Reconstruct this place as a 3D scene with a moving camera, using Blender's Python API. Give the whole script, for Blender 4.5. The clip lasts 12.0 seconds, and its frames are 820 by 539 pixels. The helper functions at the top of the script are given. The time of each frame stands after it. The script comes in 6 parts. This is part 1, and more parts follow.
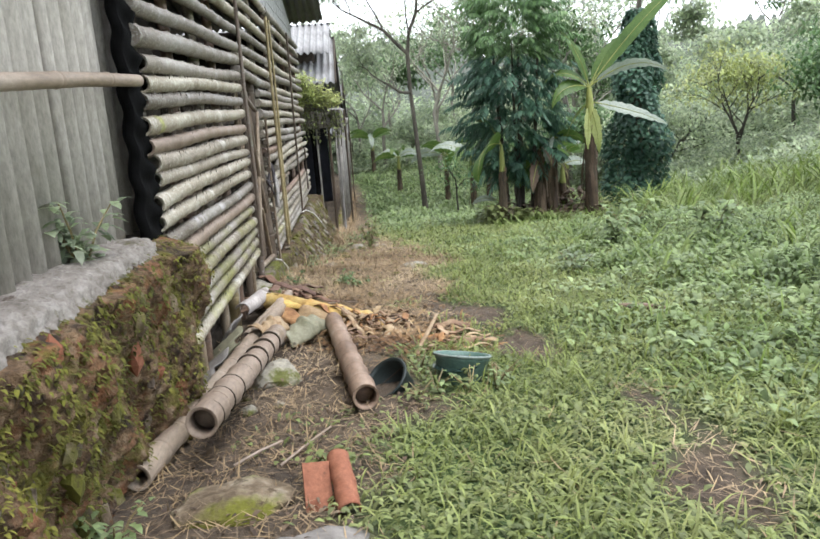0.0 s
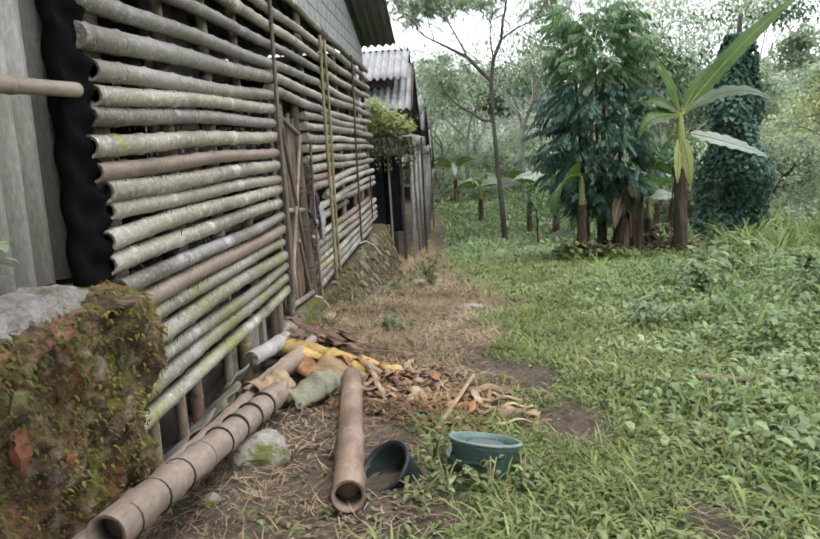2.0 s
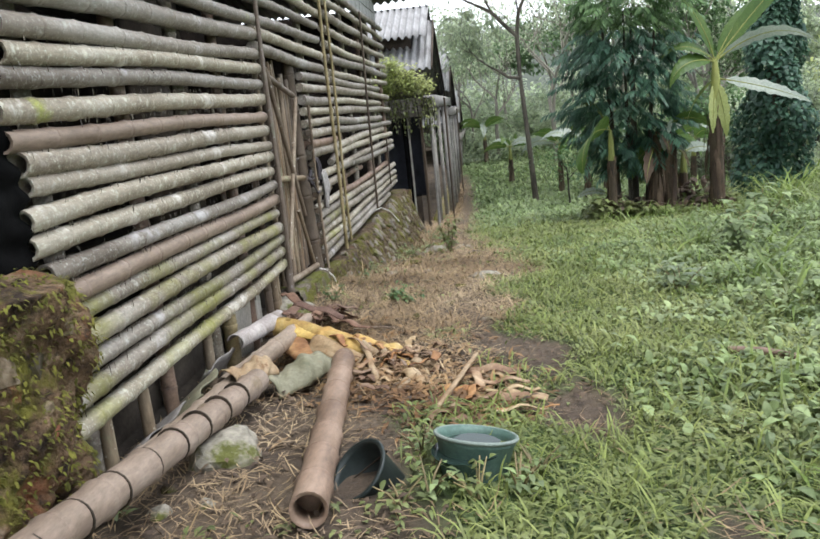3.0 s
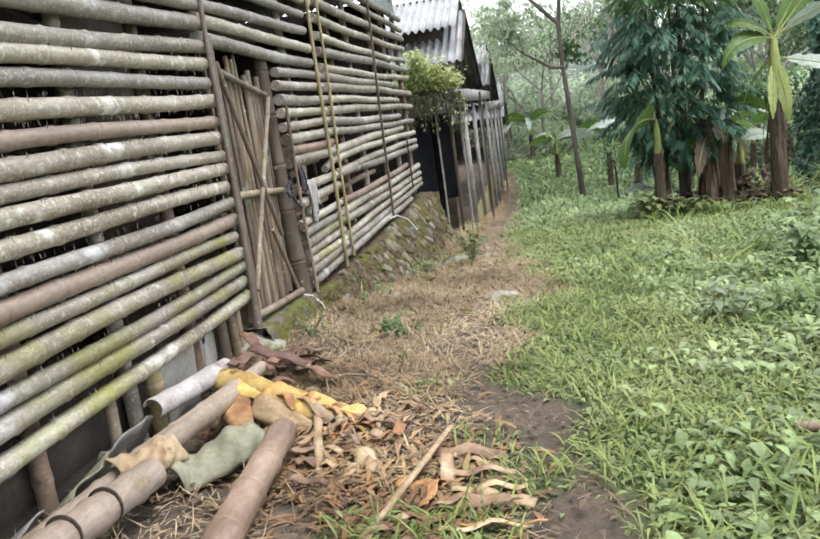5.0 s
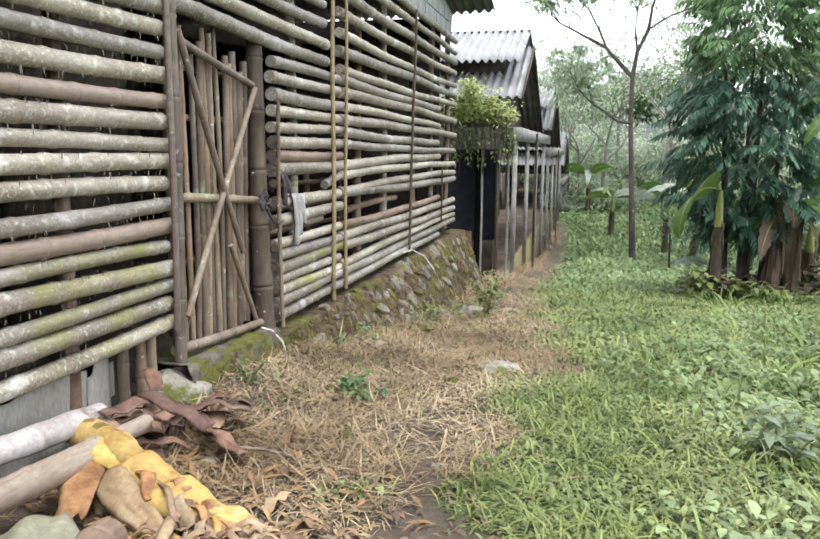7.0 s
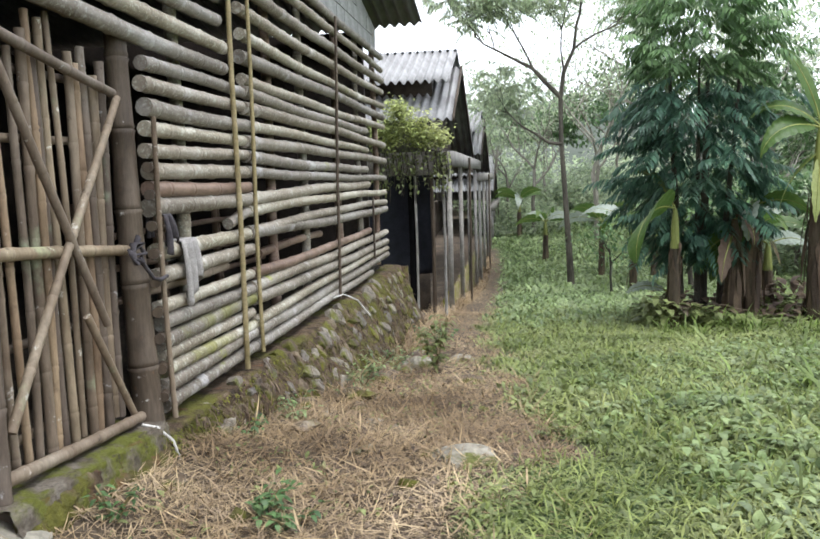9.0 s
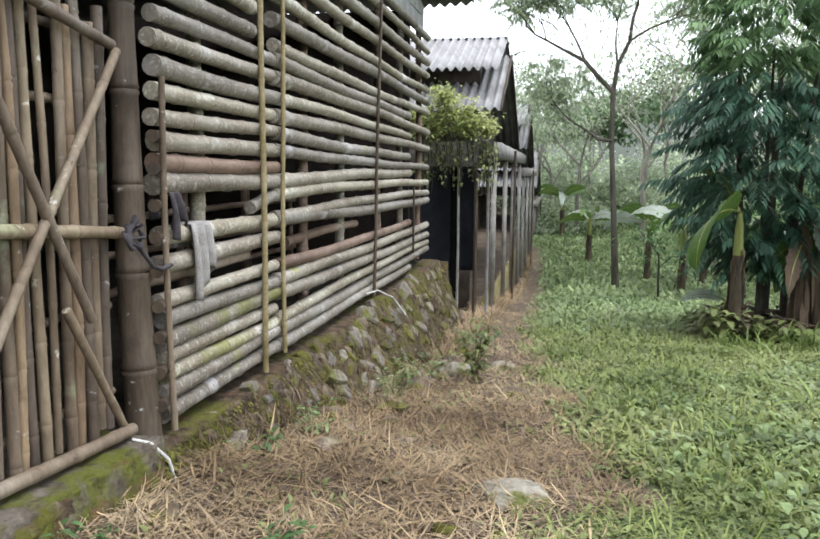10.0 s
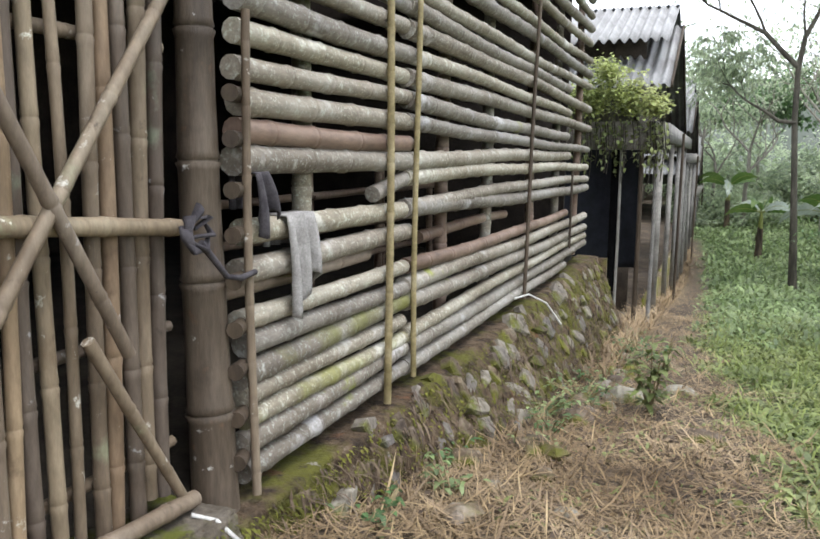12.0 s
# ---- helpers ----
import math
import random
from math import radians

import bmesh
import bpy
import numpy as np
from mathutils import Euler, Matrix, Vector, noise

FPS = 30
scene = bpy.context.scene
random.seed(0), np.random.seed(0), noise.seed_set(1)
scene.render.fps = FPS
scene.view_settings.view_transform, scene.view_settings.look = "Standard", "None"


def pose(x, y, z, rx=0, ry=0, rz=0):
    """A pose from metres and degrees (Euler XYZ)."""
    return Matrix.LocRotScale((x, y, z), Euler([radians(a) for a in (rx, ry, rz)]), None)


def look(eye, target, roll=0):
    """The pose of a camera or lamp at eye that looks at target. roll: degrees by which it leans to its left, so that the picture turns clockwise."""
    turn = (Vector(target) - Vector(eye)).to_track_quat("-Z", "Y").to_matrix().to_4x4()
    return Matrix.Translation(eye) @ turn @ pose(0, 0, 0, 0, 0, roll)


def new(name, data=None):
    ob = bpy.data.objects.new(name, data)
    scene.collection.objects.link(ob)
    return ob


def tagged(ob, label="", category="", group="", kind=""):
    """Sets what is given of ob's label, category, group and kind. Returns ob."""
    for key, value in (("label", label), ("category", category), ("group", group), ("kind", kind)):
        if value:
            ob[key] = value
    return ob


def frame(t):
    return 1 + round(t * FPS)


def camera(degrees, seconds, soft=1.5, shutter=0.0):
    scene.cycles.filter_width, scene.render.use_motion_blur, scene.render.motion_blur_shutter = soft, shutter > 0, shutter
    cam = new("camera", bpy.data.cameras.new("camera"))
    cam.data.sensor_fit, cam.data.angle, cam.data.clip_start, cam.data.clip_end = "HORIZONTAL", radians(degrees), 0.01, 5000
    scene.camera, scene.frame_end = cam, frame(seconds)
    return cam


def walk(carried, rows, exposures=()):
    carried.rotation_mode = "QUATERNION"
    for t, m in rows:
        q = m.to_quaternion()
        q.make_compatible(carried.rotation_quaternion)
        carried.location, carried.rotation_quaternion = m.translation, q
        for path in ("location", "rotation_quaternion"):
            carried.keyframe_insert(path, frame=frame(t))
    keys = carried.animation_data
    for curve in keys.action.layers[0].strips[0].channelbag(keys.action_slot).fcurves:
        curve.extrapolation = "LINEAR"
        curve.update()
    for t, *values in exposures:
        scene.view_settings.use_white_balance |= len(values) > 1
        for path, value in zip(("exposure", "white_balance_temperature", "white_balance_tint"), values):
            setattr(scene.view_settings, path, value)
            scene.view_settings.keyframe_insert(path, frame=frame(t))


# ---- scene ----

cam = camera(56.0, 12.0, 1.7)
PATH = [
    (0, (1.082, -9.243, 1.987), (1.189, -7.288, 1.58), -4.2),
    (0.5, (1.189, -9.072, 1.976), (1.151, -7.088, 1.727), -4.2),
    (1, (1.322, -8.885, 1.98), (1.299, -6.904, 1.705), -4.7),
    (1.5, (1.403, -8.571, 1.965), (1.364, -6.593, 1.674), -5.8),
    (2, (1.501, -8.306, 1.931), (1.39, -6.335, 1.609), -3.3),
    (2.5, (1.658, -8.066, 1.912), (1.513, -6.103, 1.561), -2.5),
    (2.7, (1.691, -7.941, 1.887), (1.523, -5.989, 1.489), -4.7),
    (4.3, (2.044, -6.99, 1.784), (1.738, -5.056, 1.377), -7.1),
    (4.5, (2.074, -6.844, 1.781), (1.749, -4.896, 1.467), -8.7),
    (5, (2.131, -6.533, 1.787), (1.777, -4.605, 1.393), -8.1),
    (5.5, (2.222, -6.22, 1.754), (1.651, -4.341, 1.378), -5.3),
    (6, (2.267, -6.002, 1.743), (1.553, -4.167, 1.39), -5.7),
    (6.5, (2.249, -5.612, 1.74), (1.478, -3.806, 1.36), -4.1),
    (7, (2.33, -5.278, 1.663), (1.868, -3.357, 1.355), 0.5),
    (7.2, (2.296, -5.115, 1.66), (1.897, -3.185, 1.32), 1.3),
    (8.8, (2.021, -4.013, 1.627), (1.762, -2.045, 1.381), -2.0),
    (9, (2.002, -3.911, 1.617), (1.714, -1.945, 1.384), -1.8),
    (9.5, (1.882, -3.557, 1.629), (1.588, -1.599, 1.346), -1.7),
    (10, (1.857, -3.233, 1.565), (1.476, -1.286, 1.316), 0.4),
    (10.5, (1.833, -3.004, 1.533), (1.261, -1.112, 1.226), 3.0),
    (11, (1.716, -2.715, 1.537), (1.114, -0.823, 1.289), -0.6),
    (11.5, (1.609, -2.408, 1.506), (0.937, -0.543, 1.239), -0.1),
    (12, (1.515, -2.124, 1.52), (0.783, -0.285, 1.233), 0.7),
]
walk(cam, [(t, look(eye, target, roll)) for t, eye, target, roll in PATH], [(0, 1.72, 6080, 10), (1.5, 1.45, 6080, 10), (2.5, 1.46, 6080, 10), (4.5, 1.96, 6060, 10), (6.0, 1.78, 6060, 10), (7.0, 1.95, 6040, 10), (9.5, 1.66, 6040, 10), (12, 1.68, 6040, 10)])

# ---- light ----
world = bpy.data.worlds.new("sky")
scene.world = world
world.use_nodes = True
wn, wl = world.node_tree.nodes, world.node_tree.links
sky = wn.new("ShaderNodeTexSky")
sky.sky_type = "NISHITA"
sky.sun_disc = False
sky.sun_elevation, sky.sun_rotation = radians(70), radians(123)
sky.air_density, sky.dust_density, sky.ozone_density = 1.0, 0.6, 1.0
pale = wn.new("ShaderNodeHueSaturation")
pale.inputs["Saturation"].default_value = 0.12
wl.new(sky.outputs[0], pale.inputs["Color"])
wl.new(pale.outputs[0], wn["Background"].inputs[0])
wn["Background"].inputs[1].default_value = 0.15
sun = new("sun", bpy.data.lights.new("sun", "SUN"))
sun.data.energy, sun.data.angle, sun.data.color = 1.2, radians(40), (1.0, 0.97, 0.92)
sun.matrix_world = look((3, -2, 12), (0, 0, 0))

# ---- materials ----


def ramp(nt, fac, stops):
    r = nt.nodes.new("ShaderNodeValToRGB")
    while len(r.color_ramp.elements) < len(stops):
        r.color_ramp.elements.new(0.5)
    for e, (p, c) in zip(r.color_ramp.elements, stops):
        e.position, e.color = p, (*c, 1)
    nt.links.new(fac, r.inputs[0])
    return r.outputs[0]


def mixed(nt, fac, a, b, mode="MIX"):
    m = nt.nodes.new("ShaderNodeMix")
    m.data_type, m.blend_type = "RGBA", mode
    for sock, val in ((m.inputs[0], fac), (m.inputs[6], a), (m.inputs[7], b)):
        if isinstance(val, (int, float)):
            sock.default_value = val
        elif isinstance(val, tuple):
            sock.default_value = (*val, 1)
        else:
            nt.links.new(val, sock)
    return m.outputs[2]


def noised(nt, scale, detail=4, rough=0.6, stretch=(1, 1, 1), coord="Object"):
    c = nt.nodes.new("ShaderNodeTexCoord")
    mp = nt.nodes.new("ShaderNodeMapping")
    mp.inputs["Scale"].default_value = stretch
    nt.links.new(c.outputs[coord], mp.inputs[0])
    n = nt.nodes.new("ShaderNodeTexNoise")
    n.inputs["Scale"].default_value, n.inputs["Detail"].default_value, n.inputs["Roughness"].default_value = scale, detail, rough
    nt.links.new(mp.outputs[0], n.inputs["Vector"])
    return n.outputs[0]


def material(name, stops, scale=6, rough=0.8, bump=0.3, bump_scale=40, vary="", spread=0.25, patches=(), stretch=(1, 1, 1), metal=0.0, trans=0.0, depth=0.01):
    """Colour from large noise through stops, grain, patches of (colour, scale, low, high), and a spread between objects or islands."""
    m = bpy.data.materials.new(name)
    m.use_nodes = True
    nt = m.node_tree
    bsdf = nt.nodes["Principled BSDF"]
    col = ramp(nt, noised(nt, scale, stretch=stretch), stops)
    for k, (c, sc, lo, hi) in enumerate(patches):
        f = ramp(nt, noised(nt, sc, 5, 0.65, coord="Generated" if sc < 0 else "Object"), [(lo, (0, 0, 0)), (hi, (1, 1, 1))])
        col = mixed(nt, f, col, c)
    grain = ramp(nt, noised(nt, bump_scale, 3, 0.7, stretch), [(0.25, (0.62, 0.62, 0.62)), (0.75, (1.26, 1.26, 1.26))])
    col = mixed(nt, 0.8, col, grain, "MULTIPLY")
    if vary:
        if vary == "object":
            r = nt.nodes.new("ShaderNodeObjectInfo").outputs["Random"]
        else:
            r = nt.nodes.new("ShaderNodeNewGeometry").outputs["Random Per Island"]
        v = ramp(nt, r, [(0.0, (1 - spread, 1 - spread, 1 - spread * 0.8)), (0.5, (1, 0.97, 0.95)), (1.0, (1 + spread, 1 + spread, 1 + spread * 0.7))])
        col = mixed(nt, 1.0, col, v, "MULTIPLY")
    nt.links.new(col, bsdf.inputs["Base Color"])
    bsdf.inputs["Roughness"].default_value = rough
    bsdf.inputs["Metallic"].default_value = metal
    bsdf.inputs["Specular IOR Level"].default_value = 0.3
    if bump:
        b = nt.nodes.new("ShaderNodeBump")
        b.inputs["Strength"].default_value, b.inputs["Distance"].default_value = bump, depth
        nt.links.new(noised(nt, bump_scale * 0.6, 5, 0.7, stretch), b.inputs["Height"])
        nt.links.new(b.outputs[0], bsdf.inputs["Normal"])
    if trans:
        tr = nt.nodes.new("ShaderNodeBsdfTranslucent")
        nt.links.new(col, tr.inputs[0])
        ms = nt.nodes.new("ShaderNodeMixShader")
        ms.inputs[0].default_value = trans
        nt.links.new(bsdf.outputs[0], ms.inputs[1])
        nt.links.new(tr.outputs[0], ms.inputs[2])
        nt.links.new(ms.outputs[0], nt.nodes["Material Output"].inputs[0])
    return m


LICHEN = ((0.46, 0.455, 0.39), 15, 0.57, 0.7)
SPECK = ((0.46, 0.47, 0.4), 62, 0.54, 0.7)
M = {}
M["bamboo"] = material("weathered_bamboo", [(0.28, (0.12, 0.095, 0.068)), (0.5, (0.245, 0.213, 0.168)), (0.72, (0.37, 0.345, 0.298))], 3.5, 0.6, 0.25, 60, "object", 0.24, [LICHEN, SPECK, ((0.56, 0.54, 0.51), 2.4, 0.58, 0.70), ((0.27, 0.30, 0.05), 1.6, 0.66, 0.74), ((0.12, 0.09, 0.06), 9, 0.66, 0.76)], (1, 0.25, 1))
M["bamboo_moss"] = material("mossy_bamboo", [(0.28, (0.12, 0.095, 0.068)), (0.5, (0.245, 0.213, 0.168)), (0.72, (0.37, 0.345, 0.298))], 3.5, 0.6, 0.25, 60, "object", 0.24, [LICHEN, SPECK, ((0.56, 0.54, 0.51), 2.4, 0.58, 0.70), ((0.2, 0.2, 0.055), 2.0, 0.44, 0.68), ((0.12, 0.09, 0.06), 9, 0.66, 0.76)], (1, 0.25, 1))
M["bamboo_pale"] = material("pale_bamboo", [(0.3, (0.17, 0.128, 0.095)), (0.55, (0.265, 0.21, 0.165)), (0.75, (0.345, 0.295, 0.25))], 4, 0.55, 0.2, 60, "object", 0.12, [((0.215, 0.168, 0.109), 5, 0.6, 0.75)], (1, 0.25, 1))
M["bamboo_dark"] = material("dark_bamboo", [(0.3, (0.036, 0.026, 0.017)), (0.55, (0.083, 0.061, 0.042)), (0.75, (0.144, 0.112, 0.079))], 3, 0.6, 0.25, 50, "object", 0.15, [((0.216, 0.202, 0.173), 7, 0.68, 0.76)], (1, 1, 0.3))
M["bamboo_slat"] = material("bamboo_slat", [(0.3, (0.1, 0.072, 0.048)), (0.52, (0.195, 0.152, 0.108)), (0.75, (0.3, 0.258, 0.196))], 3.5, 0.6, 0.25, 50, "object", 0.36, [((0.144, 0.105, 0.070), 4, 0.58, 0.72), ((0.24, 0.25, 0.16), 3, 0.6, 0.7), ((0.5, 0.48, 0.43), 15, 0.63, 0.7), ((0.07, 0.05, 0.035), 11, 0.64, 0.74)], (1, 1, 0.25))
M["bamboo_brown"] = material("brown_bamboo", [(0.3, (0.12, 0.078, 0.055)), (0.55, (0.245, 0.172, 0.128)), (0.75, (0.36, 0.275, 0.215))], 4, 0.5, 0.2, 50, "object", 0.1, [((0.07, 0.05, 0.04), 6, 0.62, 0.75)], (1, 0.3, 1))
M["bamboo_post"] = material("stained_brown_bamboo", [(0.3, (0.048, 0.034, 0.023)), (0.52, (0.1, 0.075, 0.053)), (0.75, (0.175, 0.138, 0.1))], 4, 0.6, 0.4, 60, "", 0, [((0.045, 0.032, 0.022), 3, 0.52, 0.66), ((0.17, 0.1, 0.06), 6, 0.6, 0.72), ((0.5, 0.48, 0.44), 13, 0.66, 0.71)], (1, 1, 0.18))
M["slat_tan"] = material("tan_bamboo_slat", [(0.3, (0.15, 0.1, 0.063)), (0.52, (0.25, 0.18, 0.115)), (0.75, (0.35, 0.275, 0.19))], 3.5, 0.6, 0.25, 50, "object", 0.2, [((0.12, 0.08, 0.05), 5, 0.58, 0.72), ((0.5, 0.46, 0.4), 15, 0.65, 0.72)], (1, 1, 0.25))
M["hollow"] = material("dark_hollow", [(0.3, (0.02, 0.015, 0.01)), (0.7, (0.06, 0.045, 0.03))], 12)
M["tie"] = material("green_bamboo_tie", [(0.3, (0.153, 0.123, 0.054)), (0.55, (0.252, 0.205, 0.108)), (0.75, (0.324, 0.279, 0.180))], 5, 0.6, 0.2, 50, "object", 0.2)
M["sheet"] = material("fibre_cement_sheet", [(0.3, (0.27, 0.25, 0.21)), (0.55, (0.39, 0.365, 0.32)), (0.8, (0.47, 0.44, 0.395))], 2.5, 0.85, 0.15, 70, "", 0, [((0.22, 0.2, 0.16), 9, 0.68, 0.78)], (1, 1, 0.3))
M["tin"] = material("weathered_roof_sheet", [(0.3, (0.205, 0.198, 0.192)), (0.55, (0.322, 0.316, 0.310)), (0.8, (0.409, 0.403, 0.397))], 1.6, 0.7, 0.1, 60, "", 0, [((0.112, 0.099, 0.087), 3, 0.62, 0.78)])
# roof sheet again, with the shade of its underside put into the colour
M["tin_shaded"] = material("shaded_roof_sheet", [(0.3, (0.10, 0.10, 0.10)), (0.7, (0.2, 0.2, 0.2))], 2, 0.8, 0.1, 50)
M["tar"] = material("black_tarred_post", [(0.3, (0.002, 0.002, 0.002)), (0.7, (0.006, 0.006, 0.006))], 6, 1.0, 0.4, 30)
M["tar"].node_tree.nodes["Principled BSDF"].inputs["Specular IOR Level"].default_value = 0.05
M["render"] = material("grey_gable_board", [(0.3, (0.25, 0.25, 0.235)), (0.7, (0.36, 0.36, 0.34))], 2, 0.9, 0.15, 40)
M["concrete"] = material("old_concrete", [(0.3, (0.120, 0.109, 0.095)), (0.52, (0.196, 0.179, 0.163)), (0.75, (0.250, 0.234, 0.218))], 5, 0.9, 0.6, 30, "", 0, [((0.082, 0.082, 0.027), 3.0, 0.58, 0.7)])
M["cement"] = material("chipped_cement", [(0.3, (0.15, 0.13, 0.11)), (0.5, (0.235, 0.21, 0.185)), (0.7, (0.31, 0.285, 0.26))], 14, 0.95, 0.9, 60, "", 0, [((0.09, 0.085, 0.03), 5.0, 0.6, 0.7), ((0.1, 0.08, 0.065), 22, 0.6, 0.68)], depth=0.015)
M["stone_grey"] = material("grey_rubble_stone", [(0.3, (0.095, 0.08, 0.065)), (0.5, (0.175, 0.155, 0.13)), (0.75, (0.29, 0.265, 0.235))], 9, 0.9, 0.7, 30, "object", 0.3, [((0.1, 0.105, 0.02), 3.0, 0.54, 0.64), ((0.06, 0.042, 0.026), 12, 0.58, 0.68)], depth=0.02)
M["step"] = material("mossy_cement_step", [(0.3, (0.06, 0.048, 0.034)), (0.5, (0.11, 0.09, 0.068)), (0.75, (0.19, 0.165, 0.135))], 9, 0.95, 0.8, 50, "", 0, [((0.095, 0.1, 0.016), 4.0, 0.46, 0.58), ((0.05, 0.038, 0.026), 13, 0.58, 0.68)], depth=0.02)
M["pillar"] = material("concrete_pillar", [(0.3, (0.17, 0.16, 0.145)), (0.7, (0.33, 0.315, 0.29))], 3, 0.9, 0.3, 30, "object", 0.15)
M["mossy"] = material("mossy_earth_wall", [(0.3, (0.026, 0.018, 0.013)), (0.46, (0.12, 0.075, 0.041)), (0.58, (0.19, 0.125, 0.072)), (0.75, (0.29, 0.22, 0.15))], 11, 0.95, 1.0, 30, "", 0, [((0.125, 0.115, 0.02), 3.0, 0.5, 0.6), ((0.215, 0.095, 0.045), 4.2, 0.53, 0.65), ((0.03, 0.02, 0.014), 3.4, 0.57, 0.66), ((0.045, 0.03, 0.02), 13, 0.56, 0.66), ((0.28, 0.25, 0.21), 8, 0.67, 0.73)], depth=0.045)
M["mossy_plinth"] = material("mossy_plinth_earth", [(0.3, (0.026, 0.018, 0.013)), (0.46, (0.075, 0.05, 0.029)), (0.58, (0.12, 0.083, 0.05)), (0.75, (0.2, 0.155, 0.11))], 11, 0.95, 1.0, 30, "", 0, [((0.1, 0.095, 0.016), 2.6, 0.49, 0.6), ((0.15, 0.075, 0.038), 4.2, 0.6, 0.7), ((0.045, 0.03, 0.02), 13, 0.56, 0.66), ((0.28, 0.25, 0.21), 8, 0.67, 0.73)], depth=0.045)
M["stone"] = material("mossy_rubble_stone", [(0.3, (0.058, 0.040, 0.024)), (0.5, (0.125, 0.095, 0.066)), (0.75, (0.25, 0.215, 0.175))], 9, 0.9, 0.7, 30, "object", 0.4, [((0.095, 0.095, 0.014), 2.2, 0.47, 0.58), ((0.05, 0.035, 0.02), 12, 0.58, 0.68)], depth=0.02)
M["rock"] = material("grey_mossy_rock", [(0.3, (0.17, 0.155, 0.12)), (0.7, (0.36, 0.33, 0.27))], 7, 0.9, 0.6, 30, "", 0, [((0.1, 0.105, 0.028), 4, 0.5, 0.6)], depth=0.02)
# shed floor; under the wall this dark colour stands for shade
M["floor"] = material("dark_floor_and_gap_shade", [(0.3, (0.03, 0.025, 0.02)), (0.7, (0.08, 0.065, 0.05))], 3, 0.95)
# verge boards are dark; elsewhere this colour holds the shade of the insides
M["shade_and_boards"] = material("shade_and_dark_boards", [(0.3, (0.03, 0.024, 0.02)), (0.7, (0.09, 0.07, 0.055))], 3, 0.9, 0.3, 30, "object", 0.3)
M["banana_yellow"] = material("rotting_banana_stem", [(0.28, (0.19, 0.09, 0.03)), (0.42, (0.38, 0.24, 0.075)), (0.6, (0.47, 0.335, 0.11)), (0.78, (0.52, 0.41, 0.22))], 6, 0.6, 0.4, 40, "object", 0.2, [((0.16, 0.07, 0.03), 7, 0.62, 0.72)])
M["banana_orange"] = material("orange_banana_sheath", [(0.28, (0.14, 0.06, 0.028)), (0.5, (0.33, 0.17, 0.07)), (0.75, (0.46, 0.29, 0.13))], 7, 0.65, 0.4, 40, "object", 0.25, [((0.11, 0.045, 0.025), 6, 0.58, 0.7)])
M["banana_dry"] = material("dry_banana_sheath", [(0.28, (0.08, 0.042, 0.026)), (0.5, (0.21, 0.132, 0.082)), (0.75, (0.38, 0.29, 0.195))], 6, 0.7, 0.4, 40, "object", 0.35, [((0.080, 0.035, 0.023), 5, 0.58, 0.72)])
M["sheath_cream"] = material("cream_banana_sheath", [(0.28, (0.2, 0.125, 0.06)), (0.5, (0.33, 0.24, 0.14)), (0.75, (0.43, 0.345, 0.225))], 7, 0.65, 0.4, 40, "object", 0.2, [((0.165, 0.072, 0.027), 9, 0.6, 0.72)])
M["rust_leaf"] = material("rust_brown_leaf", [(0.28, (0.055, 0.028, 0.02)), (0.5, (0.14, 0.08, 0.055)), (0.75, (0.26, 0.165, 0.115))], 7, 0.75, 0.4, 40, "object", 0.3)
M["sheath_green"] = material("pale_green_sheath", [(0.3, (0.13, 0.125, 0.075)), (0.55, (0.205, 0.195, 0.13)), (0.8, (0.29, 0.265, 0.19))], 4, 0.6, 0.3, 40, "", 0, [((0.150, 0.095, 0.056), 5, 0.64, 0.75)])
M["white_pipe"] = material("white_half_pipe", [(0.3, (0.30, 0.26, 0.24)), (0.7, (0.45, 0.41, 0.385))], 6, 0.5, 0.15, 40, "", 0, [((0.17, 0.13, 0.1), 7, 0.56, 0.7)])
M["bucket_green"] = material("green_plastic", [(0.3, (0.075, 0.135, 0.11)), (0.7, (0.125, 0.19, 0.16))], 6, 0.45, 0.1, 60, "", 0, [((0.150, 0.122, 0.099), 8, 0.64, 0.76)])
M["bucket_rim"] = material("dusty_plastic_rim", [(0.3, (0.160, 0.203, 0.180)), (0.7, (0.240, 0.270, 0.238))], 9, 0.6, 0.1, 60)
M["bucket_black"] = material("black_plastic", [(0.3, (0.012, 0.018, 0.017)), (0.7, (0.03, 0.038, 0.036))], 6, 0.45, 0.1, 60)
M["terracotta"] = material("terracotta", [(0.3, (0.197, 0.071, 0.038)), (0.7, (0.286, 0.119, 0.069))], 8, 0.8, 0.3, 50, "", 0, [((0.085, 0.051, 0.036), 6, 0.63, 0.75)])
M["cloth"] = material("grey_rag", [(0.3, (0.23, 0.215, 0.2)), (0.7, (0.41, 0.385, 0.365))], 14, 0.95, 0.4, 120)
M["cloth_dark"] = material("dark_rag", [(0.3, (0.03, 0.026, 0.03)), (0.7, (0.09, 0.08, 0.085))], 12, 0.95, 0.4, 100)
# black tarpaulin, darkened further for the shade of the porch opening
M["tarp_and_shade"] = material("black_tarp_and_shade", [(0.3, (0.005, 0.006, 0.009)), (0.7, (0.016, 0.018, 0.025))], 4, 0.8, 0.4, 20)
